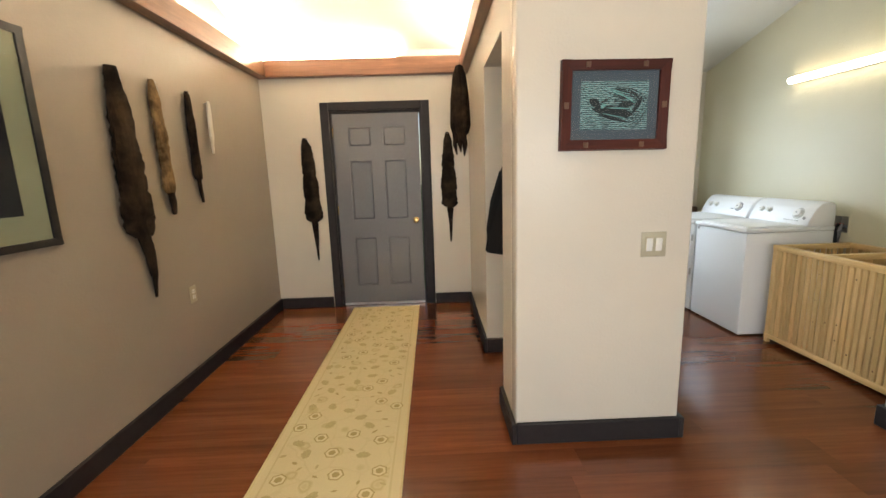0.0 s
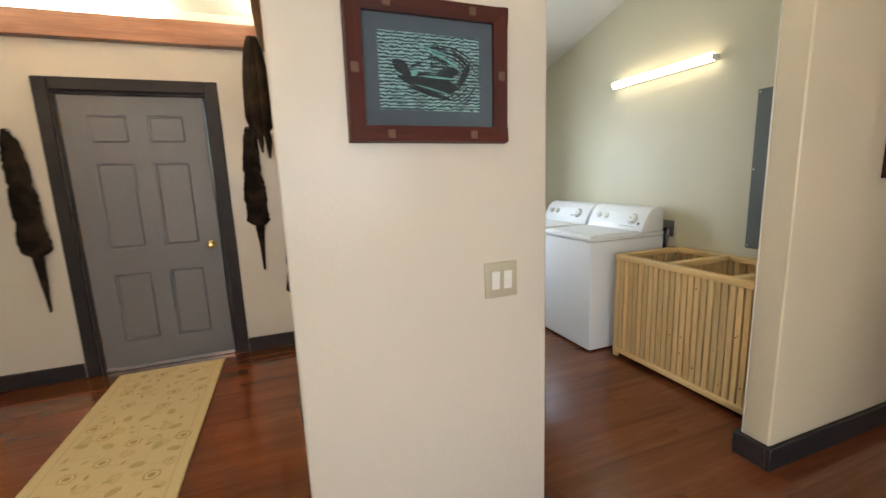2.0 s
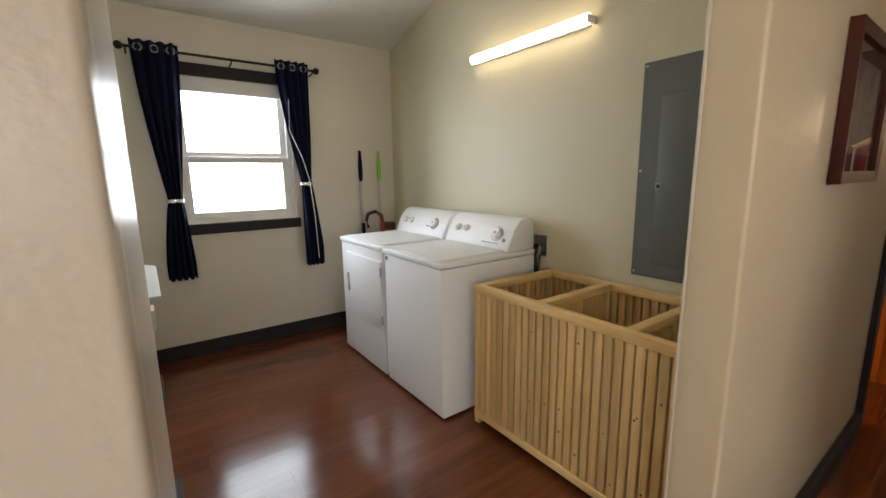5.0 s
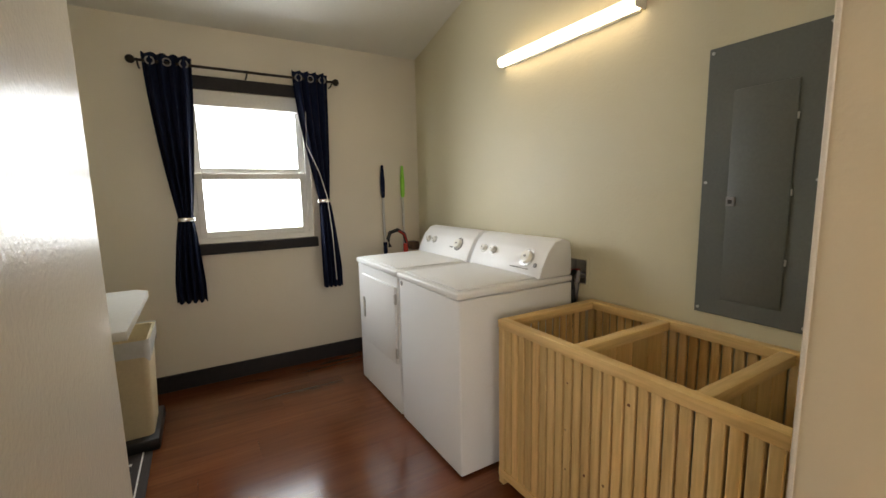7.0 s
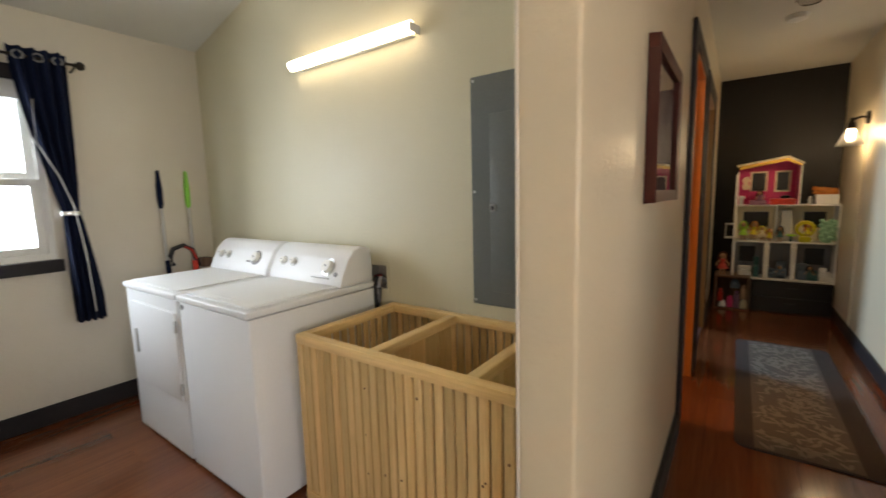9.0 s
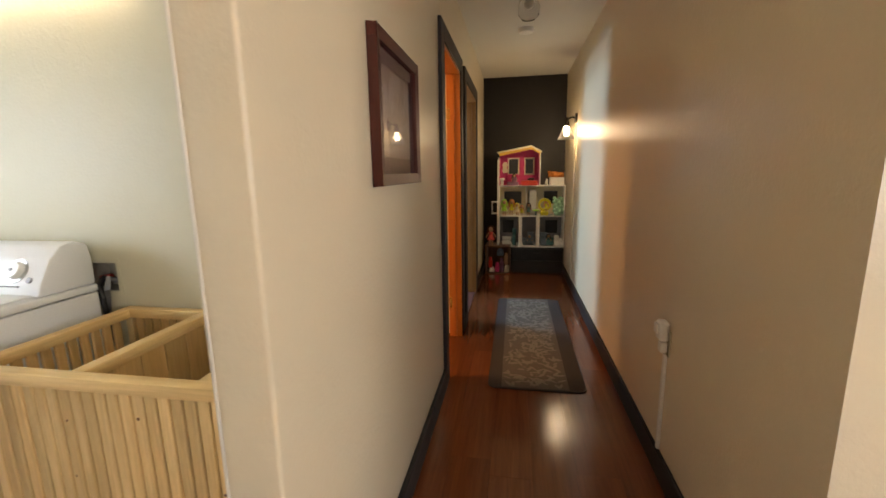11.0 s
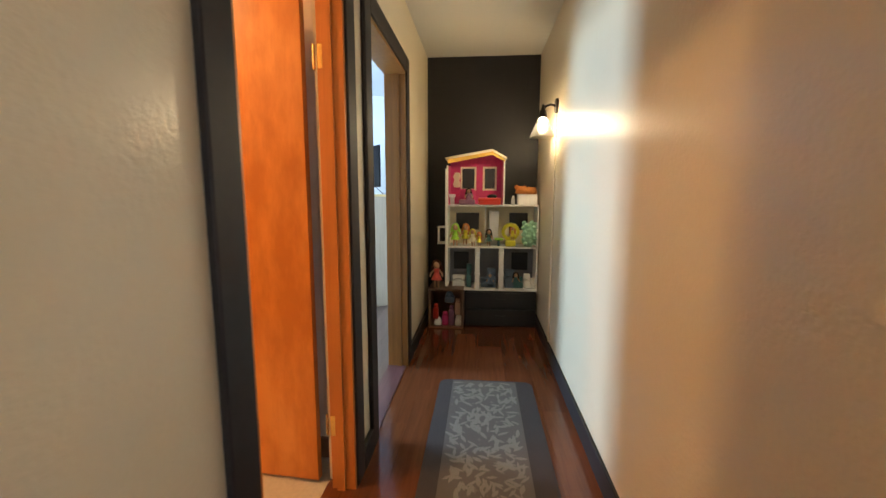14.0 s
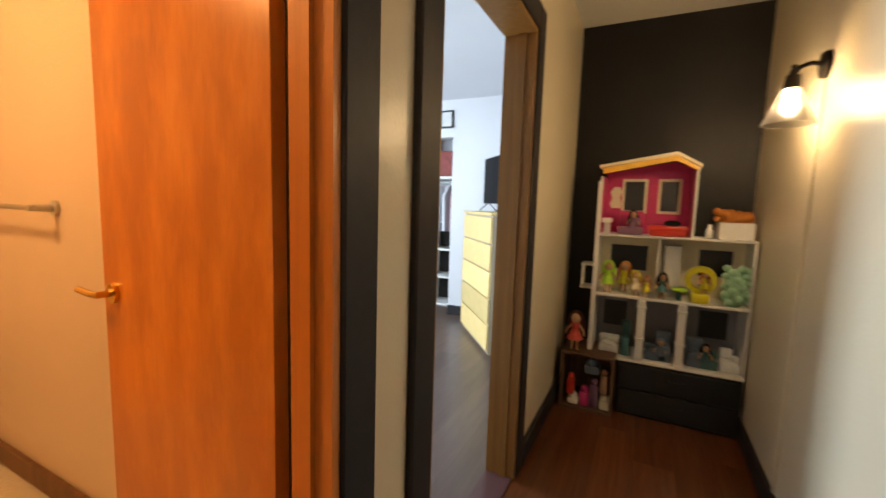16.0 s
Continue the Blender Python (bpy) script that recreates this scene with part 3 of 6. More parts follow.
bm_box(bm, -0.025, -0.005, NY, NY + 0.13, 0, 2.07)
bm_box(bm, -0.925, -0.025, NY, NY + 0.13, 2.05, 2.07)
structure("trim_entry_jamb", bm, TRIM, "charcoal painted entry door jamb", "trim")
structure("trim_threshold", box(D2[0], D2[1], HN, 2.0, 0, 0.006), wood("purple_brown_strip", (0.10, 0.04, 0.04), (0.16, 0.07, 0.07), 0.3), "brown threshold strip", "trim")
structure("trim_corner_bead", box(STUB - 0.002, STUB + 0.006, 1.984, 1.992, 0.11, 3.0, 0.002), CREAM, "chipped plaster corner bead", "trim")

# ---- entry ----
def six_panel_door(x0, x1, y, z0, z1):
    d = thing("door_1", ((x0 + x1) / 2, y, z0), "closed grey six-panel entry door with a brass knob", "door")
    d["kind"] = "structure"
    w, h = x1 - x0, z1 - z0
    cols = ((x0 + 0.17 * w, x0 + 0.445 * w), (x0 + 0.575 * w, x0 + 0.85 * w))
    rows = ((0.105, 0.37), (0.46, 0.77), (0.835, 0.935))
    part("slab", box(x0, x1, y + 0.012, y + 0.045, z0, z1), DOORPAINT, d)
    bm = bmesh.new()
    xs = [x0, cols[0][0], cols[0][1], cols[1][0], cols[1][1], x1]
    for i in (0, 2, 4):
        bm_box(bm, xs[i], xs[i + 1], y, y + 0.012, z0, z1)
    zs = [0] + [v for r in rows for v in r] + [1]
    for a, b in cols:
        for i in range(0, len(zs), 2):
            bm_box(bm, a, b, y, y + 0.012, z0 + zs[i] * h, z0 + zs[i + 1] * h)
    part("face_frame", bm, DOORPAINT, d)
    for a, b in cols:
        for lo, hi in rows:
            part("panel", box(a + 0.005, b - 0.005, y + 0.002, y + 0.040, z0 + lo * h + 0.005, z0 + hi * h - 0.005, 0.018), DOORPAINT, d)
    for z in (0.25, 1.05, 1.85):
        part("hinge", box(x0 - 0.018, x0 + 0.004, y - 0.004, y + 0.004, z0 + z - 0.05, z0 + z + 0.05, 0.002), BRASS, d)
    kx, kz = x1 - 0.062, 0.93
    part("rose", cyl((kx, y, kz), (kx, y - 0.008, kz), 0.032), BRASS, d, "round brass rose")
    knob = part("knob", lathe((kx, y - 0.008, kz), ((0.011, 0), (0.011, 0.02), (0.026, 0.034), (0.028, 0.048), (0.018, 0.06), (0, 0.062)), m=Matrix.Rotation(radians(90), 4, "X")), BRASS, d, "polished brass knob")
    # bright strip drawn in place of the daylight that leaks under the door
    part("daylight_strip", box(x0, x1, y - 0.004, y + 0.004, z0 - 0.006, z0 + 0.02), STEEL, d, "bright metal strip standing in for daylight under the door")


six_panel_door(-0.92, -0.036, NY + 0.015, 0.012, 2.045)


def pelt(name, at, axis, prof, thick, mat, label, curve=0.0, lean=0.02):
    """A hanging dried pelt. prof: (height, half width, sideways shift); the fur bulges from the wall."""
    bm = bmesh.new()
    n, rings = 14, []
    rnd = random.Random(len(name) + int(at[1] * 100))
    fine = []
    for (z0, w0, s0), (z1, w1, s1) in zip(prof, prof[1:]):
        k = max(2, int((z0 - z1) / 0.02))
        fine += [(z0 + (z1 - z0) * i / k, w0 + (w1 - w0) * i / k, s0 + (s1 - s0) * i / k) for i in range(k)]
    fine.append(prof[-1])
    for z, w, s in fine:
        ring = []
        for i in range(n):
            a = 2 * pi * i / n
            f = 1 + rnd.uniform(-0.09, 0.09) + 0.07 * sin(z * 23 + at[1] * 9 + i)
            u, v = s + w * cos(a) * f, lean + min(thick, w * 0.8) * sin(a) * f + 0.01
            v = max(v, 0.002)
            p = (v, u) if axis == "y" else (u, -v)
            ring.append(bm.verts.new((at[0] + p[0], at[1] + p[1], z)))
        rings.append(ring)
    for a, b in zip(rings, rings[1:]):
        for i in range(n):
            bm.faces.new((a[i], a[(i + 1) % n], b[(i + 1) % n], b[i]))
    bm.faces.new(rings[0])
    bm.faces.new(rings[-1][::-1])
    return bm


def pelt_thing(name, at, axis, prof, tail, thick, mat, label, clip=False, tailmat=None):
    top = prof[0][0]
    t = thing(name, (at[0], at[1], tail[-1][0]), label, "fur pelt", "hanging pelts")
    part("body", pelt(name, at, axis, prof, thick, mat, label), mat, t)
    part("tail", pelt(name + "t", at, axis, tail, thick * 0.6, tailmat or mat, label), tailmat or mat, t)
    p = (0.03, 0) if axis == "y" else (0, -0.03)
    part("nail", cyl((at[0], at[1], top - 0.015), (at[0] + p[0] * 1.6, at[1] + p[1] * 1.6, top - 0.012), 0.004), STEEL, t, "steel nail")
    if clip:
        part("ring", lathe((at[0] + p[0], at[1] + p[1], top - 0.05), ((0.022, 0), (0.028, 0.006), (0.022, 0.012)), m=Matrix.Rotation(radians(90), 4, "Y" if axis == "y" else "X")), STEEL, t, "metal hanging ring")
    return t


pelt_thing("otter_pelt", (WX, 2.425, 0), "y", ((2.02, 0.03, -0.03), (1.93, 0.06, -0.025), (1.75, 0.085, -0.01), (1.4, 0.115, 0.0), (1.14, 0.125, 0.01), (1.1, 0.07, 0.02)), ((1.12, 0.06, 0.02), (0.98, 0.04, 0.05), (0.85, 0.02, 0.06), (0.73, 0.008, 0.05)), 0.03, BROWNFUR, "long dark brown fur pelt hanging on the taupe wall", True)
pelt_thing("marten_pelt", (WX, 2.735, 0), "y", ((2.02, 0.018, -0.02), (1.9, 0.04, -0.015), (1.74, 0.052, 0), (1.5, 0.05, 0.01), (1.38, 0.055, 0.01), (1.34, 0.03, 0.01)), ((1.36, 0.03, 0.015), (1.28, 0.035, 0.03), (1.2, 0.014, 0.03)), 0.025, TANFUR, "golden tan fur pelt with a bushy dark tail", True, BROWNFUR)
pelt_thing("mink_pelt", (WX, 3.085, 0), "y", ((2.02, 0.016, 0), (1.9, 0.034, 0), (1.7, 0.046, 0.005), (1.45, 0.05, 0.005), (1.42, 0.03, 0.01)), ((1.44, 0.022, 0.012), (1.33, 0.018, 0.02), (1.255, 0.009, 0.035)), 0.022, BROWNFUR, "small dark fur pelt with a thin tail")
pelt_thing("ermine_pelt", (WX, 3.355, 0), "y", ((2.0, 0.012, 0), (1.9, 0.022, 0), (1.75, 0.024, 0), (1.7, 0.014, 0)), ((1.71, 0.012, 0), (1.65, 0.013, -0.004), (1.615, 0.007, -0.002)), 0.014, WHITEFUR, "slim white fur pelt on the taupe wall")
pelt_thing("otter_pelt", (-1.185, NY, 0), "x", ((1.81, 0.02, -0.02), (1.72, 0.055, -0.01), (1.5, 0.07, 0), (1.1, 0.085, 0.01), (0.98, 0.09, 0.015), (0.95, 0.045, 0.015)), ((0.97, 0.04, 0.015), (0.8, 0.024, 0.02), (0.54, 0.007, 0.025)), 0.03, GREYFUR, "dark grey-brown fur pelt on the cream wall", True)
pelt_thing("otter_pelt", (0.26, NY, 0), "x", ((1.83, 0.016, 0), (1.74, 0.045, 0), (1.4, 0.075, 0), (1.1, 0.085, 0.005), (1.06, 0.045, 0.01)), ((1.08, 0.035, 0.01), (0.9, 0.02, 0.012), (0.69, 0.007, 0.01)), 0.03, GREYFUR, "dark brown fur pelt beside the entry door")


def fur_bundle():
    t = thing("fur_bundle", (0.385, 4.1, 1.56), "bundle of dark brown pelts hanging from the beam", "fur pelt")
    rnd = random.Random(4)
    for i in range(7):
        a = i * 2 * pi / 7
        cx, cy = 0.37 + 0.05 * cos(a), 4.08 + 0.055 * sin(a)
        end = 1.56 + rnd.uniform(0, 0.14)
        bm = bmesh.new()
        prof = [(2.385, 0.012), (2.3, 0.035), (2.1, 0.046), (1.85, 0.05), (1.78, 0.03), (1.76, 0.018), ((1.76 + end) / 2, 0.02), (end, 0.006)]
        rings = []
        for k, (z, r) in enumerate(prof):
            s = 1.0 - 0.55 * max(0, (z - 2.0) / 0.38)
            px, py = 0.37 + (cx - 0.37) * s + (rnd.uniform(-0.012, 0.012) if k > 4 else 0), 4.08 + (cy - 4.08) * s
            rings.append([bm.verts.new((px + r * cos(2 * pi * j / 10), py + r * sin(2 * pi * j / 10), z)) for j in range(10)])
        for u, v in zip(rings, rings[1:]):
            for j in range(10):
                bm.faces.new((u[j], u[(j + 1) % 10], v[(j + 1) % 10], v[j]))
        bm.faces.new(rings[0])
        bm.faces.new(rings[-1][::-1])
        part("pelt", bm, BROWNFUR, t)
    part("hook", tube(((0.37, 4.08, 2.36), (0.37, 4.08, 2.395)), 0.006), STEEL, t, "steel hook in the beam")


fur_bundle()


def coat():
    t = thing("coat", (0.74, 3.0, 0.75), "black jacket hanging in the closet opening", "coat")
    bm = bmesh.new()
    prof = ((1.62, 0.04, 0.04), (1.52, 0.08, 0.07), (1.40, 0.13, 0.09), (1.1, 0.19, 0.10), (0.86, 0.23, 0.115), (0.84, 0.21, 0.10))
    rings = []
    for k, (z, a, b) in enumerate(prof):
        rings.append([bm.verts.new((0.69 + a * cos(2 * pi * j / 28) * (1 + 0.06 * sin(5 * j)), 2.93 + b * sin(2 * pi * j / 28) * (1 + 0.1 * sin(3 * j + k)), z)) for j in range(28)])
    for u, v in zip(rings, rings[1:]):
        for j in range(28):
            bm.faces.new((u[j], u[(j + 1) % 28], v[(j + 1) % 28], v[j]))
    bm.faces.new(rings[0])
    bm.faces.new(rings[-1][::-1])
    part("body", bm, BLACKCLOTH, t)
    part("sleeve", tube(((0.60, 2.93, 1.4), (0.54, 2.94, 1.2), (0.51, 2.96, 1.0), (0.51, 2.96, 0.9)), 0.05, 14), BLACKCLOTH, t)
    part("cuff", tube(((0.505, 2.96, 0.90), (0.51, 2.96, 0.87)), 0.048, 14), surface("brown_lining", (0.10, 0.045, 0.02), 0.8), t, "brown cuff lining")
    part("hanger_hook", tube(((0.69, 2.93, 1.6), (0.69, 2.93, 1.70), (0.69, 2.95, 1.73), (0.69, 2.96, 1.705)), 0.003), STEEL, t)
    r = thing("closet_rail", (0.69, 2.93, 1.71), "dark closet rail across the niche", "rail")
    part("rail", cyl((0.69, 2.13, 1.715), (0.69, 3.36, 1.715), 0.014), BRONZE, r)


coat()


def rug(name, x0, x1, y0, y1, z, rad, mat, label, thick=0.008):
    t = thing(name, ((x0 + x1) / 2, (y0 + y1) / 2, z), label, "rug")
    pts = []
    for cx, cy, a0 in ((x1 - rad, y1 - rad, 0), (x0 + rad, y1 - rad, 90), (x0 + rad, y0 + rad, 180), (x1 - rad, y0 + rad, 270)):
        pts += [(cx + rad * cos(radians(a0 + 15 * i)), cy + rad * sin(radians(a0 + 15 * i))) for i in range(7)]
    part("pile", extrude_poly(pts, "z", z, z + thick), mat, t)
    return t


r = rug("runner", -0.80, -0.10, 0.4, 4.365, 0.001, 0.008, RUG, "cream runner with an olive floral pattern")
for a, b in ((-0.804, -0.792), (-0.108, -0.096)):
    part("binding", box(a, b, 0.4, 4.365, 0.001, 0.0105, 0.002), surface("cream_binding", (0.62, 0.50, 0.27), 0.9), r)


def runner_motifs(parent):
    """Woven flowers, leaves and ringed rosettes scattered over the runner."""
    rnd = random.Random(21)
    dark, pale, mid, used = bmesh.new(), bmesh.new(), bmesh.new(), []
    for want, rad in (("rose", 0.075), ("flower", 0.06), ("leaf", 0.035)):
        for k in range({"rose": 60, "flower": 160, "leaf": 900}[want]):
            x, y = rnd.uniform(-0.725, -0.175), rnd.uniform(0.5, 4.28)
            if any((x - a) ** 2 + (y - b) ** 2 < (rad + c) ** 2 * 0.62 for a, b, c in used):
                continue
            used.append((x, y, rad))
            z, t0 = 0.0097, rnd.uniform(0, 6.3)
            if want == "rose":
                for r, bm, dz in ((0.042, dark, 0), (0.034, pale, 0.0002), (0.020, dark, 0.0004)):
                    flat(bm, [(x + r * cos(t0 + k2 * pi / 3), y + r * sin(t0 + k2 * pi / 3)) for k2 in range(6)], z + dz)
            elif want == "flower":
                for k2 in range(5):
                    a = t0 + k2 * 0.55 - 1.1
                    flat(mid, leaf_pts(x + 0.018 * cos(a), y + 0.018 * sin(a), 0.05, 0.03, a), z + 0.00005 * k2)
            else:
                flat(rnd.choice((dark, mid)), leaf_pts(x, y, rnd.uniform(0.03, 0.05), rnd.uniform(0.012, 0.02), t0), z)
    part("dark_motif", dark, surface("olive_yarn", (0.42, 0.33, 0.145), 0.95, vary=0.25, grain=200), parent)["kind"] = "stuff"
    part("pale_motif", pale, surface("pale_yarn", (0.68, 0.58, 0.36), 0.95, vary=0.1, grain=200), parent)["kind"] = "stuff"
    part("soft_motif", mid, surface("straw_yarn", (0.50, 0.41, 0.205), 0.95, vary=0.25, grain=200), parent)["kind"] = "stuff"


runner_motifs(r)


def wall_plate(name, at, axis, w, h, label, category, rockers=0, sockets=0, mat=None):
    """A plate on a wall; axis: the wall's outward normal."""
    t = thing(name, at, label, category)
    m = Matrix.Translation(at) @ {"-y": Matrix.Identity(4), "+y": Matrix.Rotation(pi, 4, "Z"), "+x": Matrix.Rotation(pi / 2, 4, "Z"), "-x": Matrix.Rotation(-pi / 2, 4, "Z")}[axis]

    def put(nm, bm, mt, lab=""):
        bmesh.ops.transform(bm, verts=bm.verts, matrix=m)
        return part(nm, bm, mt, t, lab)
    mt = mat or IVORY
    put("plate", box(-w / 2, w / 2, -0.007, 0, -h / 2, h / 2, 0.003, 2), mt)
    for i in range(rockers):
        cx = (i - (rockers - 1) / 2) * 0.046
        put("rocker_frame", box(cx - 0.019, cx + 0.019, -0.010, -0.005, -0.036, 0.036, 0.001), mt)
        bm = box(cx - 0.0155, cx + 0.0155, -0.0135, -0.008, -0.032, 0.032, 0.002)
        bmesh.ops.rotate(bm, verts=bm.verts, cent=(cx, -0.009, 0), matrix=Matrix.Rotation(radians(4), 3, "X"))
        put("rocker", bm, PLASTIC)
        for z in (-0.05, 0.05):
            put("screw", cyl((cx, -0.006, z), (cx, -0.009, z), 0.003, n=10), mt)
    for i in range(sockets):
        z = (i - (sockets - 1) / 2) * 0.04
        put("socket", box(-0.016, 0.016, -0.010, -0.005, z - 0.014, z + 0.014, 0.005, 2), PLASTIC)
        for dx in (-0.006, 0.006):
            put("slot", box(dx - 0.001, dx + 0.001, -0.0105, -0.0095, z - 0.004, z + 0.005), BLACKPL)
    return t


wall_plate("light_switch", (1.15, PY, 1.036), "-y", 0.122, 0.122, "ivory double rocker light switch on the wall end", "light switch", rockers=2)
wall_plate("wall_outlet", (WX, 2.88, 0.63), "+x", 0.075, 0.118, "ivory wall outlet on the taupe wall", "outlet", sockets=2)


def framed(name, at, axis, w, h, fw, depth, fmat, fmat_z, matmat, mb, picmat, label, ty=0.0, pegs=False):
    """A framed picture on a wall. fw: the frame's width; mb: the mat's border."""
    t = thing(name, at, label, "picture")
    m = Matrix.Translation(at) @ {"-y": Matrix.Identity(4), "+x": Matrix.Rotation(pi / 2, 4, "Z")}[axis] @ Matrix.Rotation(radians(ty), 4, "Y")

    def put(nm, bm, mt, parent, lab=""):
        bmesh.ops.transform(bm, verts=bm.verts, matrix=m)
        return part(nm, bm, mt, parent, lab)
    fr = put("frame", box(-w / 2, w / 2, -0.004, -0.002, -h / 2, h / 2), fmat, t)
    for z in (-1, 1):
        bm = extrude_poly([(-depth, z * (h / 2 - 0.004)), (-0.002, z * h / 2), (-0.002, z * (h / 2 - fw)), (-depth * 0.86, z * (h / 2 - fw))], "x", -w / 2, w / 2)
        put("rail", bm, fmat, fr)
    for x in (-1, 1):
        bm = extrude_poly([(x * (w / 2 - 0.004), -depth), (x * w / 2, -0.002), (x * (w / 2 - fw), -0.002), (x * (w / 2 - fw), -depth * 0.86)], "z", -h / 2 + 0.002, h / 2 - 0.002)
        put("stile", bm, fmat_z, fr)
    put("mat_board", box(-w / 2 + fw, w / 2 - fw, -0.012, -0.004, -h / 2 + fw, h / 2 - fw), matmat, t, "coloured mat board")
    put("print", box(-w / 2 + fw + mb, w / 2 - fw - mb, -0.0135, -0.0125, -h / 2 + fw + mb, h / 2 - fw - mb), picmat, t, "printed sheet")
    if pegs:
        for x, z in ((-0.13, 1), (0.13, 1), (-0.13, -1), (0.13, -1)):
            put("peg", box(x * w / 0.5 - 0.011, x * w / 0.5 + 0.011, -depth - 0.001, -depth + 0.006, z * (h / 2 - fw / 2) - 0.012, z * (h / 2 - fw / 2) + 0.012, 0.002), BROWNDOOR, fr)
        for x in (-1, 1):
            put("peg", box(x * (w / 2 - fw / 2) - 0.011, x * (w / 2 - fw / 2) + 0.011, -depth - 0.001, -depth + 0.006, -0.014, 0.014, 0.002), BROWNDOOR, fr)
    g = put("glazing", box(-w / 2 + fw, w / 2 - fw, -0.0185, -0.0172, -h / 2 + fw, h / 2 - fw), GLASS, t, "clear picture glass")
    g.visible_shadow = False
    return t, put


t, put = framed("framed_otter_print", (0.925, PY, 1.685), "-y", 0.495, 0.397, 0.048, 0.030, REDWOOD, REDWOOD_Z, MATBLUE, 0.045, OTTER, "framed teal block print of a swimming otter, red wood frame", 0.6, True)
# the dark swimming form of the print, cut in overlapping strokes
bm = bmesh.new()
for k, (cx, cz, ln, wd, ang) in enumerate(((-0.005, -0.028, 0.20, 0.050, -8), (-0.09, 0.012, 0.065, 0.036, -35), (0.055, 0.004, 0.085, 0.030, 12), (0.105, 0.0, 0.09, 0.022, 62), (0.09, 0.048, 0.075, 0.012, 140), (0.0, -0.058, 0.16, 0.014, -14), (-0.045, 0.02, 0.05, 0.010, 25))):
    bm.faces.new([bm.verts.new((x, -0.0142 - 0.0001 * k, z)) for x, z in leaf_pts(cx, cz, ln, wd, radians(ang))])
for k in range(8):
    ra, rb = 0.052 + 0.0115 * k, 0.030 + 0.0085 * k
    pts = [(0.022 + ra * cos(radians(a)), -0.012 + rb * sin(radians(a))) for a in range(-75 + 3 * k, 118 - 2 * k, 8)]
    pts = [(min(max(x, -0.148), 0.148), min(max(z, -0.099), 0.099)) for x, z in pts]
    for (xa, za), (xb, zb) in zip(pts, pts[1:]):
        wd = 0.0022 + 0.0012 * sin(k * 2.1 + xa * 60)
        if abs(xa) < 0.147 and abs(za) < 0.098:
            bm.faces.new([bm.verts.new((x, -0.01445 - 0.00002 * k, z)) for x, z in ((xa, za - wd), (xb, zb - wd), (xb, zb + wd), (xa, za + wd))])
put("printed_otter", bm, surface("print_ink", (0.008, 0.018, 0.019), 0.6, vary=0.5, grain=40), t, "dark printed otter")
bm = bmesh.new()
for k, (cx, cz, ln, wd, ang) in enumerate(((0.02, -0.012, 0.12, 0.006, -2), (-0.05, -0.002, 0.03, 0.016, 40), (0.0, -0.045, 0.12, 0.004, -12), (0.03, 0.045, 0.13, 0.005, -20), (0.06, 0.03, 0.10, 0.005, -32), (0.01, 0.062, 0.12, 0.004, -14))):
    bm.faces.new([bm.verts.new((x, -0.0151 - 0.0001 * k, z)) for x, z in leaf_pts(cx, cz, ln, wd, radians(ang))])
put("printed_ripple", bm, surface("teal_ink", (0.16, 0.42, 0.38), 0.6, vary=0.3, grain=60), t, "pale teal cut lines")
framed("framed_picture", (WX, 1.505, 1.60), "+x", 0.86, 0.92, 0.035, 0.026, BLACKWOOD, BLACKWOOD, MATGREEN, 0.11, INK, "large black-framed dark picture with a pale green mat")
framed("framed_relief", (3.315, HN, 1.543), "-y", 0.53, 0.475, 0.040, 0.034, REDWOOD, REDWOOD_Z, MATWINE, 0.055, RELIEF, "red wood framed grey relief print with a wine mat")

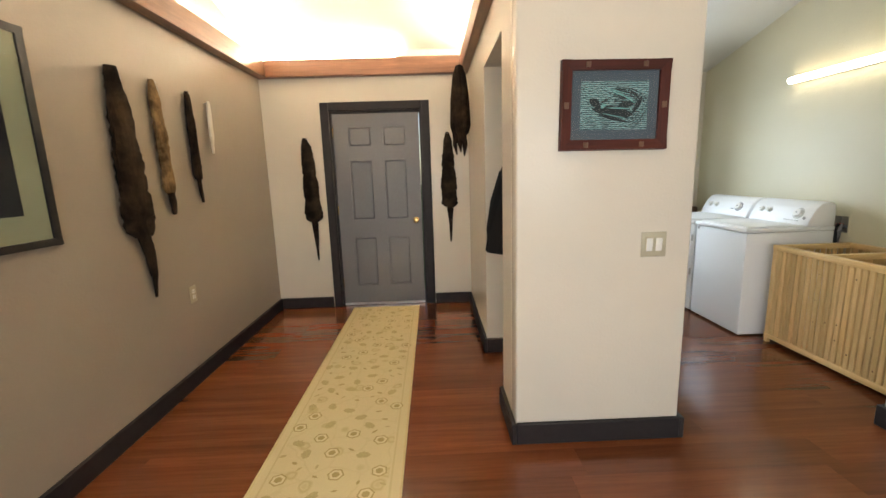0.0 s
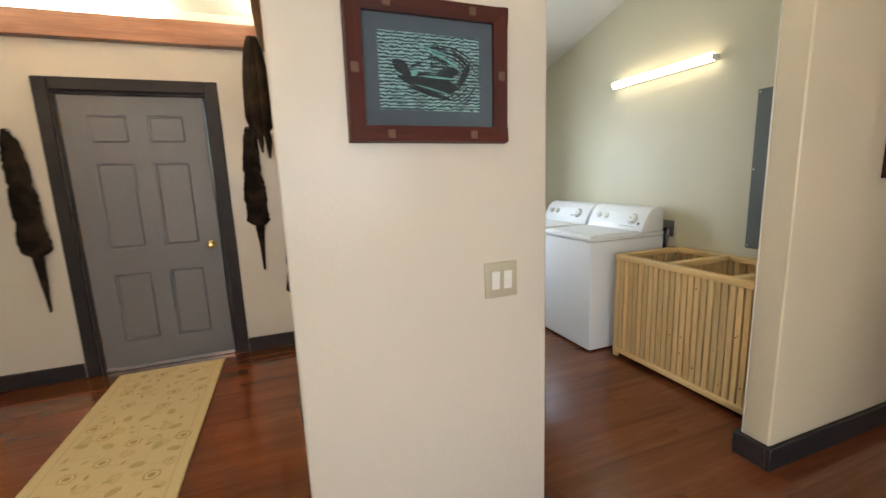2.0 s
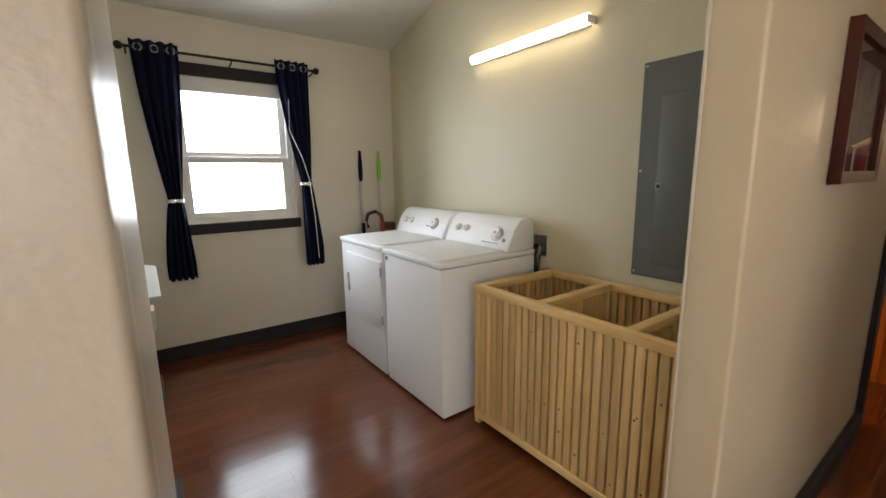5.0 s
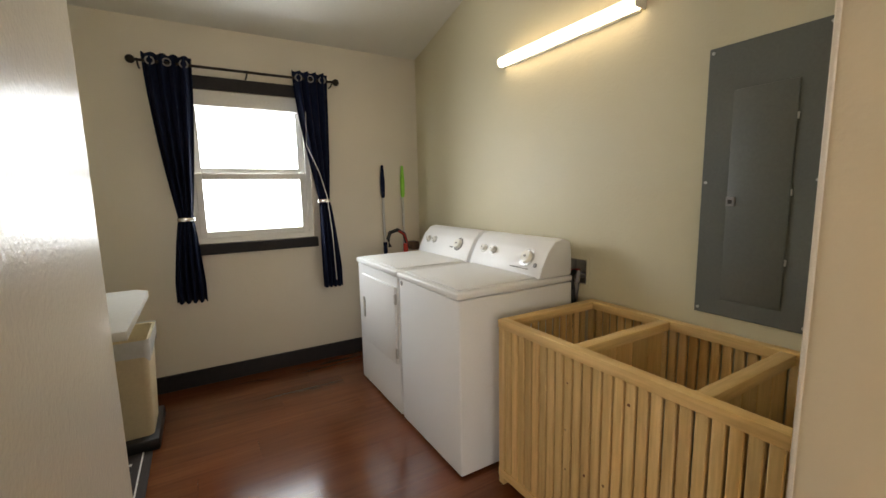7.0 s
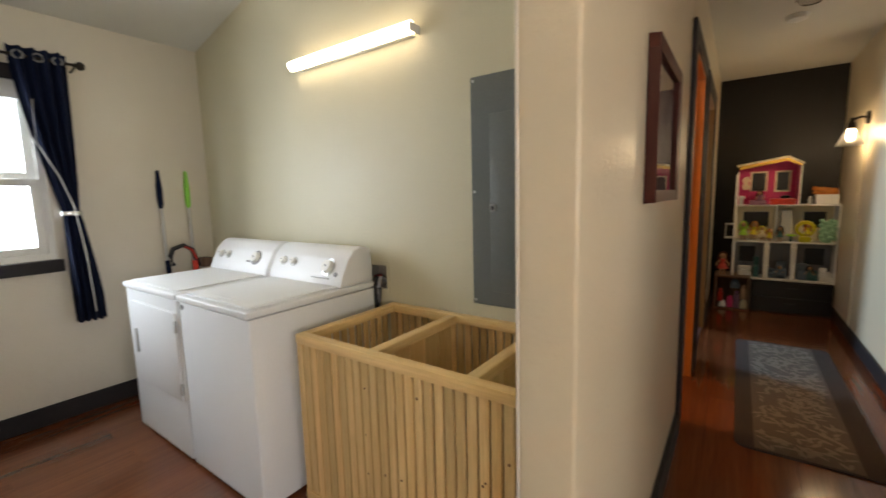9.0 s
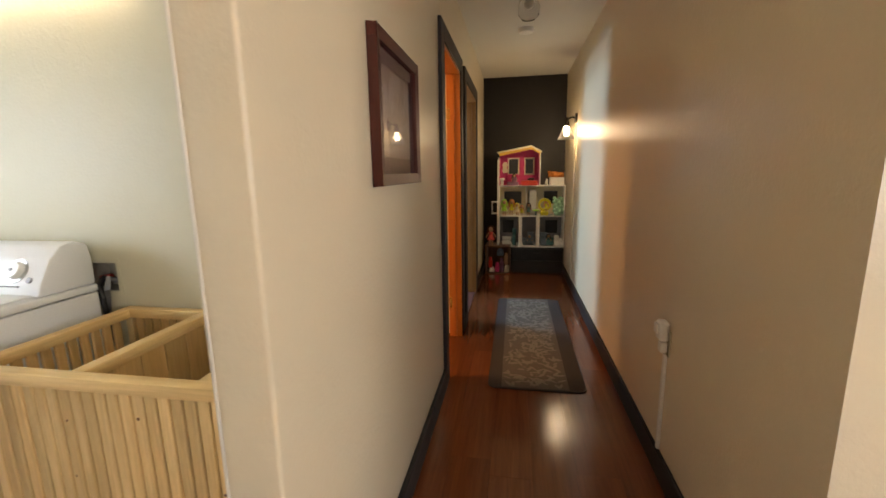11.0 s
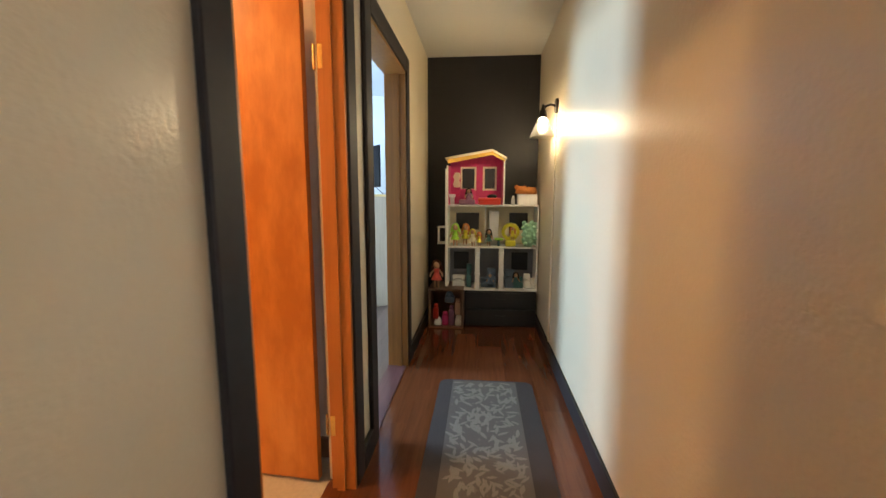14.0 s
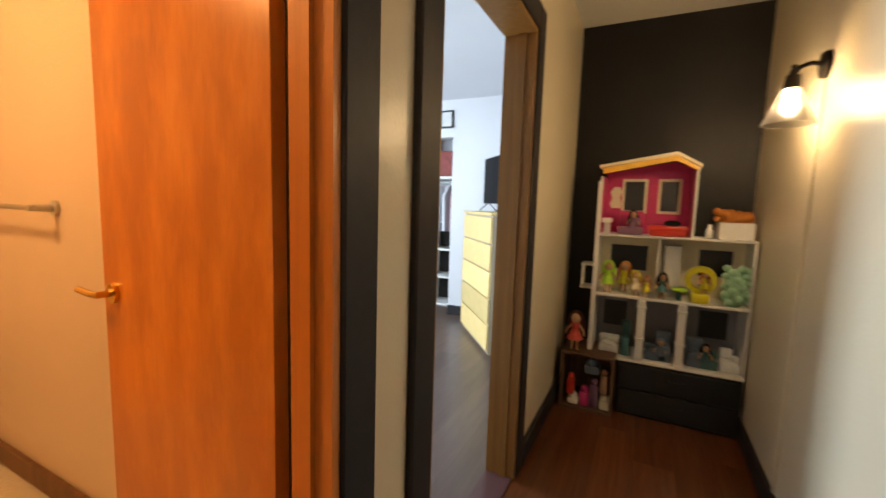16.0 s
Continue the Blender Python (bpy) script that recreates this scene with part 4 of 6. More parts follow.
# ---- laundry ----
def laundry_window():
    w = thing("window_1", (2.045, LN, 0.94), "white vinyl window with charcoal casing, bright daylight outside", "window")
    w["kind"] = "structure"
    part("casing", box(wx0 - 0.02, wx1 + 0.02, LN - 0.02, LN, wz1, wz1 + 0.085, 0.004), TRIM, w, "charcoal painted head casing")
    part("window_sill", box(wx0 - 0.02, wx1 + 0.02, LN - 0.035, LN, wz0 - 0.078, wz0 - 0.001, 0.005), TRIM, w, "charcoal painted sill")
    part("pull_cord", tube(((2.36, 4.93, 1.95), (2.35, 4.93, 1.715), (2.435, 4.93, 1.508), (2.479, 4.925, 1.336), (2.505, 4.925, 1.05), (2.52, 4.93, 0.68)), 0.003, 6), PLASTIC, w, "thin white blind cord")
    f = 0.035
    bm = box(wx0, wx0 + f, LN + 0.02, LN + 0.10, wz0, wz1)
    bm_box(bm, wx1 - f, wx1, LN + 0.02, LN + 0.10, wz0, wz1)
    bm_box(bm, wx0 + f, wx1 - f, LN + 0.02, LN + 0.10, wz0, wz0 + f)
    bm_box(bm, wx0 + f, wx1 - f, LN + 0.02, LN + 0.10, wz1 - f, wz1)
    part("window_frame", bm, PLASTIC, w)
    part("liner", box(wx0, wx1, LN + 0.002, LN + 0.06, wz1 - 0.105, wz1 - 0.001, 0.004), PLASTIC, w, "pale header above the sash")
    mid = 1.51
    s = 0.044
    for nm, a, b, y in (("upper_sash", mid - 0.003, wz1 - f, 0.065), ("lower_sash", wz0 + f, mid + 0.003, 0.03)):
        bm = box(wx0 + f, wx0 + f + s, LN + y, LN + y + 0.03, a, b, 0.003)
        bm_box(bm, wx1 - f - s, wx1 - f, LN + y, LN + y + 0.03, a, b, 0.003)
        bm_box(bm, wx0 + f + s, wx1 - f - s, LN + y, LN + y + 0.03, a, a + s, 0.003)
        bm_box(bm, wx0 + f + s, wx1 - f - s, LN + y, LN + y + 0.03, b - s, b, 0.003)
        sash = part(nm, bm, PLASTIC, w)
        p = part("pane", box(wx0 + f + s, wx1 - f - s, LN + y + 0.012, LN + y + 0.016, a + s, b - s), GLASS, sash, "clear glass pane")
        p.visible_shadow = False
    part("latch", box(2.02, 2.08, LN + 0.018, LN + 0.03, wz0 + f, wz0 + f + 0.018, 0.003), PLASTIC, w)


laundry_window()


def curtain(x_top0, x_top1, x_tie, w_tie, x_bot0, x_bot1, z_tie, z_bot, label):
    ztop = 2.245
    t = thing("curtain", ((x_bot0 + x_bot1) / 2, 4.985, z_bot), label, "curtain", "laundry curtains")
    bm = bmesh.new()
    nu, nv, grid = 64, 60, []
    for j in range(nv + 1):
        z = ztop + (z_bot - ztop) * j / nv
        if z > z_tie:
            k = (ztop - z) / (ztop - z_tie)
            k = k ** 1.5
            a, b = x_top0 + (x_tie - w_tie / 2 - x_top0) * k, x_top1 + (x_tie + w_tie / 2 - x_top1) * k
        else:
            k = min(1, (z_tie - z) / (z_tie - z_bot) * 1.3)
            k = k ** 0.7
            a, b = x_tie - w_tie / 2 + (x_bot0 - x_tie + w_tie / 2) * k, x_tie + w_tie / 2 + (x_bot1 - x_tie - w_tie / 2) * k
        row = []
        for i in range(nu + 1):
            u = i / nu
            amp = 0.028 * (0.55 + 0.45 * min(1, abs(z - z_tie) / 0.4))
            y = 4.985 + amp * sin(u * 9 * pi + 0.3 * sin(z * 3)) + 0.006 * sin(u * 31 + z * 7)
            row.append(bm.verts.new((a + (b - a) * u, y, z + 0.006 * sin(u * 9 * pi + 1) * (j == 0 or j == nv))))
        grid.append(row)
    for r0, r1 in zip(grid, grid[1:]):
        for i in range(nu):
            bm.faces.new((r0[i], r0[i + 1], r1[i + 1], r1[i]))
    panel = part("panel", bm, NAVY, t)
    sol = panel.modifiers.new("thickness", "SOLIDIFY")
    sol.thickness = 0.003
    for i in range(3):
        gx = x_top0 + (x_top1 - x_top0) * (i + 0.5) / 3
        part("grommet", lathe((gx, 4.965, 2.195), ((0.018, -0.002), (0.026, -0.003), (0.026, 0.003), (0.018, 0.002)), 16, Matrix.Rotation(radians(90), 4, "X")), GREYPL, t, "grey metal grommet")
    bm = lathe((x_tie, 4.985, z_tie), ((w_tie / 2 + 0.008, -0.012), (w_tie / 2 + 0.012, 0), (w_tie / 2 + 0.008, 0.012)), 24)
    for v in bm.verts:
        v.co.y = 4.985 + (v.co.y - 4.985) * 0.6
    part("tieback", bm, CHROME, t, "pale metal tieback")


curtain(1.395, 1.665, 1.545, 0.085, 1.445, 1.625, 1.20, 0.635, "navy blue grommet curtain tied back beside the window")
curtain(2.29, 2.545, 2.475, 0.085, 2.43, 2.58, 1.30, 0.62, "navy blue grommet curtain tied back at the window's edge")


def rod():
    t = thing("curtain_rod", (2.02, 4.985, 2.195), "dark metal curtain rod with ball finials", "curtain rod")
    part("rod", cyl((1.35, 4.985, 2.195), (2.60, 4.985, 2.195), 0.009), BRONZE, t)
    for x in (1.34, 2.61):
        part("finial", ball((x, 4.985, 2.195), 0.026), BRONZE, t)
    for x in (1.375, 1.99, 2.58):
        part("bracket", tube(((x, LN, 2.17), (x, 5.02, 2.17), (x, 4.985, 2.18), (x, 4.985, 2.205)), 0.006), BRONZE, t)


rod()


def appliance(name, y0, y1, label, lid):
    """A laundry machine with its front to the west."""
    x0, x1, h = 2.575, 3.285, 0.90
    t = thing(name, ((x0 + x1) / 2, (y0 + y1) / 2, 0), label, name.replace("_", " "))
    part("cabinet", box(x0, x1, y0, y1, 0.015, h - 0.036, 0.008, 3), ENAMEL, t)
    top = part("top", box(x0 - 0.012, x1 - 0.0, y0 - 0.003, y1 + 0.003, h - 0.032, h, 0.008, 3), ENAMEL, t)
    part("lid", box(x0 + 0.02, x1 - 0.20, y0 + 0.035, y1 - 0.035, h, h + 0.010, 0.008, 3), ENAMEL, t)
    # control console: a curved face leaning back
    prof = [(3.055, h), (3.075, h + 0.055), (3.12, h + 0.14), (3.165, h + 0.185), (3.215, h + 0.198), (3.275, h + 0.178), (3.285, h + 0.12), (3.285, h)]
    bm = extrude_poly(prof, "y", y0 + 0.004, y1 - 0.004, 0.012)
    con = part("console", bm, ENAMEL, t)
    n = Vector((-0.87, 0, 0.49))

    def on(y, u):
        return Vector((3.075 + 0.045 * u, y, h + 0.055 + 0.08 * u))

    def knob(y, u, r, cap):
        p = on(y, u)
        k = part("knob_ring", cyl(p - n * 0.004, p + n * 0.004, r * 1.35, n=28), STEEL if cap else GREYPL, con, "printed dial ring")
        part("knob", cyl(p + n * 0.003, p + n * 0.024, r, r * 0.86, n=28), PLASTIC, k)
        bmh = cyl(p + n * 0.024, p + n * 0.030, r * 0.16, n=8)
        part("pointer", bmh, GREYPL, k)
    w = y1 - y0
    if lid == "washer":
        knob(y0 + 0.135, 0.5, 0.036, True)
        knob(y0 + w - 0.112, 0.6, 0.020, True)
        knob(y0 + w - 0.203, 0.6, 0.020, True)
        for i in range(6):
            p = on(y0 + 0.11 + 0.025 * i, -0.2)
            part("print_bar", box(p.x - 0.003, p.x + 0.004, p.y - 0.007, p.y + 0.007, p.z - 0.001, p.z + 0.003), GREYPL, con)
        p = on(y0 + 0.06, 0.1)
        part("button", cyl(p, p + n * 0.006, 0.012, n=14), GREYPL, con)
    else:
        knob(y0 + 0.15, 0.55, 0.034, False)
        knob(y0 + w - 0.11, 0.6, 0.020, True)
        knob(y0 + w - 0.20, 0.6, 0.020, True)
        for i in range(3):
            p = on(y0 + 0.13 + i * 0.05, 0.45 - 0.1 * i)
            part("decal", box(p.x - 0.003, p.x + 0.003, p.y - 0.022, p.y + 0.014, p.z - 0.003, p.z + 0.006), GREYPL, con)
        fx = x0
        part("door", box(fx - 0.014, fx + 0.01, y0 + 0.02, y1 - 0.10, 0.33, 0.80, 0.008, 2), ENAMEL, t, "white square drum door")
        part("handle", box(fx - 0.021, fx - 0.012, y1 - 0.155, y1 - 0.125, 0.50, 0.64, 0.007, 2), STEEL, t, "recessed pull handle")
        for z in (0.40, 0.73):
            part("hinge", box(fx - 0.018, fx - 0.004, y0 + 0.006, y0 + 0.020, z - 0.03, z + 0.03, 0.002), STEEL, t)
    if lid == "washer":
        part("brand_plate", cyl((x0 - 0.003, y1 - 0.035, h - 0.06), (x0 + 0.002, y1 - 0.035, h - 0.06), 0.013, n=18), GREYPL, t)
        part("lid_seam", box(x0 + 0.06, x0 + 0.075, y0 + 0.22, y1 - 0.22, h + 0.009, h + 0.012, 0.002), ENAMEL, t)
    for fx in (x0 + 0.05, x1 - 0.05):
        for fy in (y0 + 0.05, y1 - 0.05):
            part("foot", cyl((fx, fy, 0), (fx, fy, 0.02), 0.02, n=12), BLACKPL, t)
    return t


appliance("washing_machine", 3.225, 3.86, "white top-loading washing machine with control console", "washer")
appliance("tumble_dryer", 3.885, 4.56, "white front-loading dryer beside the washing machine", "dryer")


def hamper():
    x0, x1, y0, y1, h = 2.72, 3.335, 2.0, 3.135, 0.785
    t = thing("laundry_hamper", ((x0 + x1) / 2, (y0 + y1) / 2, 0), "pale pine slatted laundry hamper with three open compartments", "hamper")
    rail = [("rail", box(x0, x0 + 0.045, y0, y1, h - 0.04, h, 0.004, 2), PINE_Y), ("rail", box(x1 - 0.045, x1, y0, y1, h - 0.04, h, 0.004, 2), PINE_Y),
            ("rail", box(x0, x0 + 0.03, y0, y1, 0.035, 0.075, 0.003), PINE_Y), ("rail", box(x1 - 0.03, x1, y0, y1, 0.035, 0.075, 0.003), PINE_Y)]
    for y in (y0, 2.265, 2.695, y1 - 0.045):
        rail.append(("crossbar", box(x0 + 0.045, x1 - 0.045, y, y + 0.045, h - 0.04, h - 0.001, 0.004, 2), PINE_X))
    for nm, b, mt in rail:
        part(nm, b, mt, t)
    for x in (x0 + 0.002, x1 - 0.032):
        for y in (y0 + 0.002, y1 - 0.037):
            part("post", box(x, x + 0.03, y, y + 0.035, 0, h - 0.04, 0.003), PINE, t)
    for y in (2.28, 2.71):
        for k in range(5):
            a = x0 + 0.05 + k * 0.1
            part("divider_board", box(a, a + 0.097, y, y + 0.014, 0.08, h - 0.04, 0.002), PINE, t)
    part("bottom_board", box(x0 + 0.03, x1 - 0.03, y0, y1, 0.05, 0.064), PINE_Y, t)
    me = mesh_of("slat", box(-0.007, 0.007, -0.0165, 0.0165, 0.07, h - 0.04, 0.003), PINE)
    n = 25
    for k in range(n):
        y = y0 + 0.06 + (y1 - y0 - 0.12) * k / (n - 1)
        for x in (x0 + 0.014, x1 - 0.014):
            ob = new("slat", me)
            ob.parent = t
            ob.matrix_basis = t.matrix_basis.inverted() @ pose(x, y, 0)
    mx = mesh_of("end_slat", box(-0.0165, 0.0165, -0.007, 0.007, 0.07, h - 0.04, 0.003), PINE)
    for k in range(11):
        ob = new("end_slat", mx)
        ob.parent = t
        ob.matrix_basis = t.matrix_basis.inverted() @ pose(x0 + 0.065 + k * 0.046, y1 - 0.018, 0)
    rnd = random.Random(8)
    for k in range(16):
        i = rnd.randrange(n)
        y = y0 + 0.06 + (y1 - y0 - 0.12) * i / (n - 1) + rnd.uniform(-0.006, 0.006)
        z = rnd.uniform(0.12, 0.7)
        part("knot", cyl((x0 + 0.0065, y, z), (x0 + 0.0075, y, z), rnd.uniform(0.003, 0.006), n=9), KNOT, t)


hamper()


def electrical_panel():
    t = thing("electrical_panel", (LE, 2.425, 1.36), "grey-green metal electrical panel on the laundry wall", "electrical panel")
    part("cover", box(LE - 0.012, LE, 2.25, 2.625, 0.845, 1.855, 0.002), PANELGREY, t)
    d = part("door", box(LE - 0.018, LE - 0.011, 2.335, 2.53, 0.91, 1.69, 0.004, 2), PANELGREY, t)
    part("latch", box(LE - 0.023, LE - 0.016, 2.50, 2.53, 1.27, 1.305, 0.002), GREYPL, d, "small dark latch")
    part("latch_slot", box(LE - 0.0245, LE - 0.0225, 2.508, 2.522, 1.28, 1.295), BLACKPL, d)
    for z in (1.08, 1.32, 1.57):
        part("hinge", box(LE - 0.020, LE - 0.015, 2.33, 2.335, z - 0.011, z + 0.011), STEEL, d)
    for y in (2.267, 2.61):
        for z in (0.865, 1.36, 1.837):
            part("screw", cyl((LE - 0.011, y, z), (LE - 0.016, y, z), 0.006, n=12), STEEL, t)


electrical_panel()


def outlet_box():
    t = thing("washer_outlet_box", (LE, 3.262, 0.910), "recessed grey washer supply box with hoses", "utility box")
    bm = box(LE + 0.10, LE + 0.104, 3.182, 3.343, 0.847, 0.978)
    for b in ((LE, LE + 0.1, 3.182, 3.186, 0.847, 0.978), (LE, LE + 0.1, 3.339, 3.343, 0.847, 0.978), (LE, LE + 0.1, 3.186, 3.339, 0.847, 0.851), (LE, LE + 0.1, 3.186, 3.339, 0.974, 0.978)):
        bm_box(bm, *b)
    part("box", bm, surface("grey_beige_box", (0.30, 0.28, 0.23), 0.5), t)
    bm = box(LE - 0.003, LE, 3.165, 3.182, 0.830, 0.995)
    bm_box(bm, LE - 0.003, LE, 3.343, 3.36, 0.830, 0.995)
    bm_box(bm, LE - 0.003, LE, 3.182, 3.343, 0.830, 0.847)
    bm_box(bm, LE - 0.003, LE, 3.182, 3.343, 0.978, 0.995)
    part("flange", bm, SAGE, t)
    part("hose", tube(((LE + 0.08, 3.295, 0.880), (LE + 0.02, 3.285, 0.900), (LE - 0.025, 3.265, 0.880), (LE - 0.03, 3.245, 0.82), (LE - 0.02, 3.235, 0.6)), 0.013, 10), BLACKPL, t, "black rubber hose")
    part("drain_hose", tube(((LE + 0.06, 3.235, 0.880), (LE + 0.0, 3.235, 0.905), (LE - 0.032, 3.215, 0.860), (LE - 0.03, 3.215, 0.6)), 0.012, 10), GREYPL, t, "grey drain hose")
    part("valve", box(LE + 0.02, LE + 0.07, 3.28, 3.31, 0.885, 0.910, 0.005), RED, t)


outlet_box()


def fluorescent():
    t = thing("wall_light", (LE, 3.40, 2.12), "lit fluorescent tube light on the laundry wall", "wall light")
    part("base", box(LE - 0.035, LE, 2.925, 3.805, 2.097, 2.147, 0.006, 2), PLASTIC, t)
    pts = [(LE - 0.056 + 0.029 * cos(radians(a)), 2.122 + 0.029 * sin(radians(a))) for a in range(0, 360, 20)]
    part("diffuser", extrude_poly(pts, "y", 2.91, 3.82), TUBEGLOW, t, "glowing white diffuser")
    for y in (2.902, 3.82):
        part("end_cap", box(LE - 0.075, LE, y, y + 0.008, 2.102, 2.142, 0.003), PLASTIC, t)


fluorescent()


def long_tool(name, x, mat, label, head):
    t = thing(name, (x, LN - 0.05, 0), label, "cleaning tool")
    part("pole", cyl((x, LN - 0.05, 0.02), (x, LN - 0.025, 1.33), 0.011), STEEL, t)
    part("grip", lathe((x, LN - 0.028, 1.31), ((0.012, 0), (0.018, 0.03), (0.02, 0.14), (0.014, 0.22), (0.011, 0.27), (0, 0.275))), mat, t, head)
    part("lower_grip", cyl((x, LN - 0.043, 0.80), (x, LN - 0.04, 0.93), 0.017), mat if mat is NAVY else STEEL, t)
    part("head", box(x - 0.10, x + 0.10, LN - 0.09, LN - 0.02, 0.0, 0.03, 0.01), GREYPL, t)


long_tool("mop", 2.99, NAVY, "mop with a navy grip leaning in the corner", "navy grip")
long_tool("duster", 3.175, GREEN, "duster with a lime green grip leaning in the corner", "lime green grip")


def stick_vacuum():
    t = thing("stick_vacuum", (3.09, 4.93, 0), "black and red stick vacuum behind the dryer", "vacuum cleaner")
    part("tube", cyl((3.15, 4.93, 0.05), (3.13, 4.93, 0.92), 0.02), RED, t, "red tube")
    part("handle", tube(((3.15, 4.93, 0.88), (3.12, 4.93, 1.0), (3.06, 4.93, 1.04), (2.99, 4.93, 1.02), (2.97, 4.93, 0.97), (2.985, 4.93, 0.90)), 0.016, 10), BLACKPL, t, "black looped handle")
    part("strip", tube(((3.135, 4.908, 0.93), (3.11, 4.908, 1.0), (3.06, 4.908, 1.03)), 0.007), RED, t)
    part("base", box(2.98, 3.24, 4.84, 4.99, 0, 0.07, 0.02, 2), BLACKPL, t)
    part("dock", box(3.18, 3.25, 4.90, 5.0, 0.86, 0.93, 0.01, 2), BROWNDOOR, t)


stick_vacuum()


def counter():
    t = thing("folding_counter", (1.05, 3.85, 0.86), "pale grey laminate wall counter with a clipped corner", "counter")
    part("top", extrude_poly([(LW, 3.44), (1.375, 3.44), (1.375, 4.16), (1.33, 4.22), (LW, 4.22)], "z", 0.868, 0.9, 0.003), LAMINATE, t)
    for y in (3.6, 4.1):
        part("bracket", extrude_poly([(LW, 0.868), (1.2, 0.868), (LW, 0.6)], "y", y, y + 0.02), PLASTIC, t)


counter()


def bin_thing():
    cx, cy = 1.20, 4.5
    t = thing("waste_bin", (cx, cy, 0.07), "beige plastic waste bin with a clear liner bag", "bin")
    bm = bmesh.new()

    def ring(z, w, d, r=0.03):
        out = []
        for sx, sy, a0 in ((1, 1, 0), (-1, 1, 90), (-1, -1, 180), (1, -1, 270)):
            out += [bm.verts.new((cx + sx * (w - r) + r * cos(radians(a0 + 18 * i)), cy + sy * (d - r) + r * sin(radians(a0 + 18 * i)), z)) for i in range(6)]
        return out
    rings = [ring(0.07, 0.11, 0.15), ring(0.58, 0.13, 0.19), ring(0.585, 0.14, 0.2), ring(0.61, 0.14, 0.2), ring(0.61, 0.125, 0.185), ring(0.1, 0.10, 0.14)]
    for a, b in zip(rings, rings[1:]):
        for i in range(len(a)):
            bm.faces.new((a[i], a[(i + 1) % len(a)], b[(i + 1) % len(a)], b[i]))
    bm.faces.new(rings[0][::-1])
    bm.faces.new(rings[-1])
    part("body", bm, BINPL, t)
    bm = bmesh.new()
    rnd = random.Random(2)
    a, b = ring(0.618, 0.143, 0.203), ring(0.53, 0.142, 0.203)
    for v in b:
        v.co.z += rnd.uniform(-0.03, 0.03)
    c = ring(0.55, 0.12, 0.18)
    for p, q in ((a, b), (a, c)):
        for i in range(len(p)):
            bm.faces.new((p[i], p[(i + 1) % len(p)], q[(i + 1) % len(p)], q[i]))
    part("liner", bm, BAG, t, "crumpled clear liner bag")
    s = thing("black_tray", (cx, cy, 0), "black plastic tray under the waste bin", "tray")
    part("tray", box(cx - 0.2, cx + 0.135, cy - 0.2, cy + 0.22, 0.0, 0.07, 0.012, 2), BLACKPL, s)


bin_thing()
r = rug("floor_mat", 0.80, 1.30, 3.5, 4.3, 0.001, 0.02, DARKRUG, "dark patterned floor mat with a pale border")
part("border", box(1.255, 1.262, 3.5, 4.3, 0.009, 0.0105), PLASTIC, r, "thin cream border line")
for k in range(9):
    part("motif", box(1.16, 1.22, 3.55 + k * 0.08, 3.57 + k * 0.08, 0.009, 0.0104), BAG, r, "pale woven motif")

# ---- hall ----
rug("hall_rug", 4.25, 6.155, 0.98, 1.592, 0.001, 0.06, DARKRUG, "grey hall rug with a dark border and leaf pattern")
field = tagged(bpy.data.objects["hall_rug"], category="rug")
part("field", box(4.265, 6.14, 1.087, 1.505, 0.008, 0.0105), LEAFRUG, field, "grey leaf-patterned field")
bm = bmesh.new()
rnd = random.Random(9)
for k in range(420):
    cx, cy, a = rnd.uniform(4.29, 6.115), rnd.uniform(1.115, 1.478), rnd.uniform(0, 6.3)
    flat(bm, leaf_pts(cx, cy, rnd.uniform(0.05, 0.085), rnd.uniform(0.014, 0.024), a), 0.0109 + 0.0000008 * k)
part("leaf_motif", bm, surface("pale_grey_yarn", (0.21, 0.19, 0.165), 0.95, vary=0.25, grain=200), field)["kind"] = "stuff"


def bath_door():
    """Swung a little past square into the bathroom."""
    hx, hy, w = D1[1] + 0.004, 2.03, 0.775
    t = thing("door_2", (hx, hy, 0.012), "open orange birch flush door with a brass lever", "door")
    t["kind"] = "structure"
    m = Matrix.Translation((hx, hy, 0)) @ Matrix.Rotation(radians(-4.5), 4, "Z")

    def put(nm, bm, mat, lab=""):
        bmesh.ops.transform(bm, verts=bm.verts, matrix=m)
        return part(nm, bm, mat, t, lab)
    put("slab", box(0, 0.035, 0, w, 0.012, 2.05, 0.002), ORANGE)
    for z in (0.29, 1.785):
        part("hinge_leaf", box(D1[1] - 0.0225, D1[1] - 0.0195, 1.924, 1.956, z - 0.045, z + 0.045, 0.001), BRASS, t, "brass hinge leaf")
        part("hinge_pin", cyl((hx - 0.014, hy - 0.055, z - 0.047), (hx - 0.014, hy - 0.055, z + 0.047), 0.006, n=12), BRASS, t, "brass hinge pin")
    ly = w - 0.07
    put("rose", cyl((0, ly, 1.035), (-0.012, ly, 1.035), 0.030), BRASS)
    put("lever", tube(((-0.01, ly, 1.035), (-0.045, ly, 1.035), (-0.05, ly + 0.02, 1.036), (-0.052, ly + 0.10, 1.04)), 0.010, 10), BRASS, "brass lever handle")


bath_door()


def towel_bar():
    t = thing("towel_bar", (5.285, 3.6, 1.25), "brushed metal towel bar on the bathroom wall", "towel bar")
    part("bar", cyl((5.21, 3.40, 1.258), (5.21, 4.0, 1.258), 0.010), STEEL, t)
    for y in (3.42, 3.98):
        part("post", cyl((5.285, y, 1.258), (5.20, y, 1.258), 0.016, 0.012), STEEL, t)
        part("rose", cyl((5.285, y, 1.258), (5.272, y, 1.258), 0.03), STEEL, t)


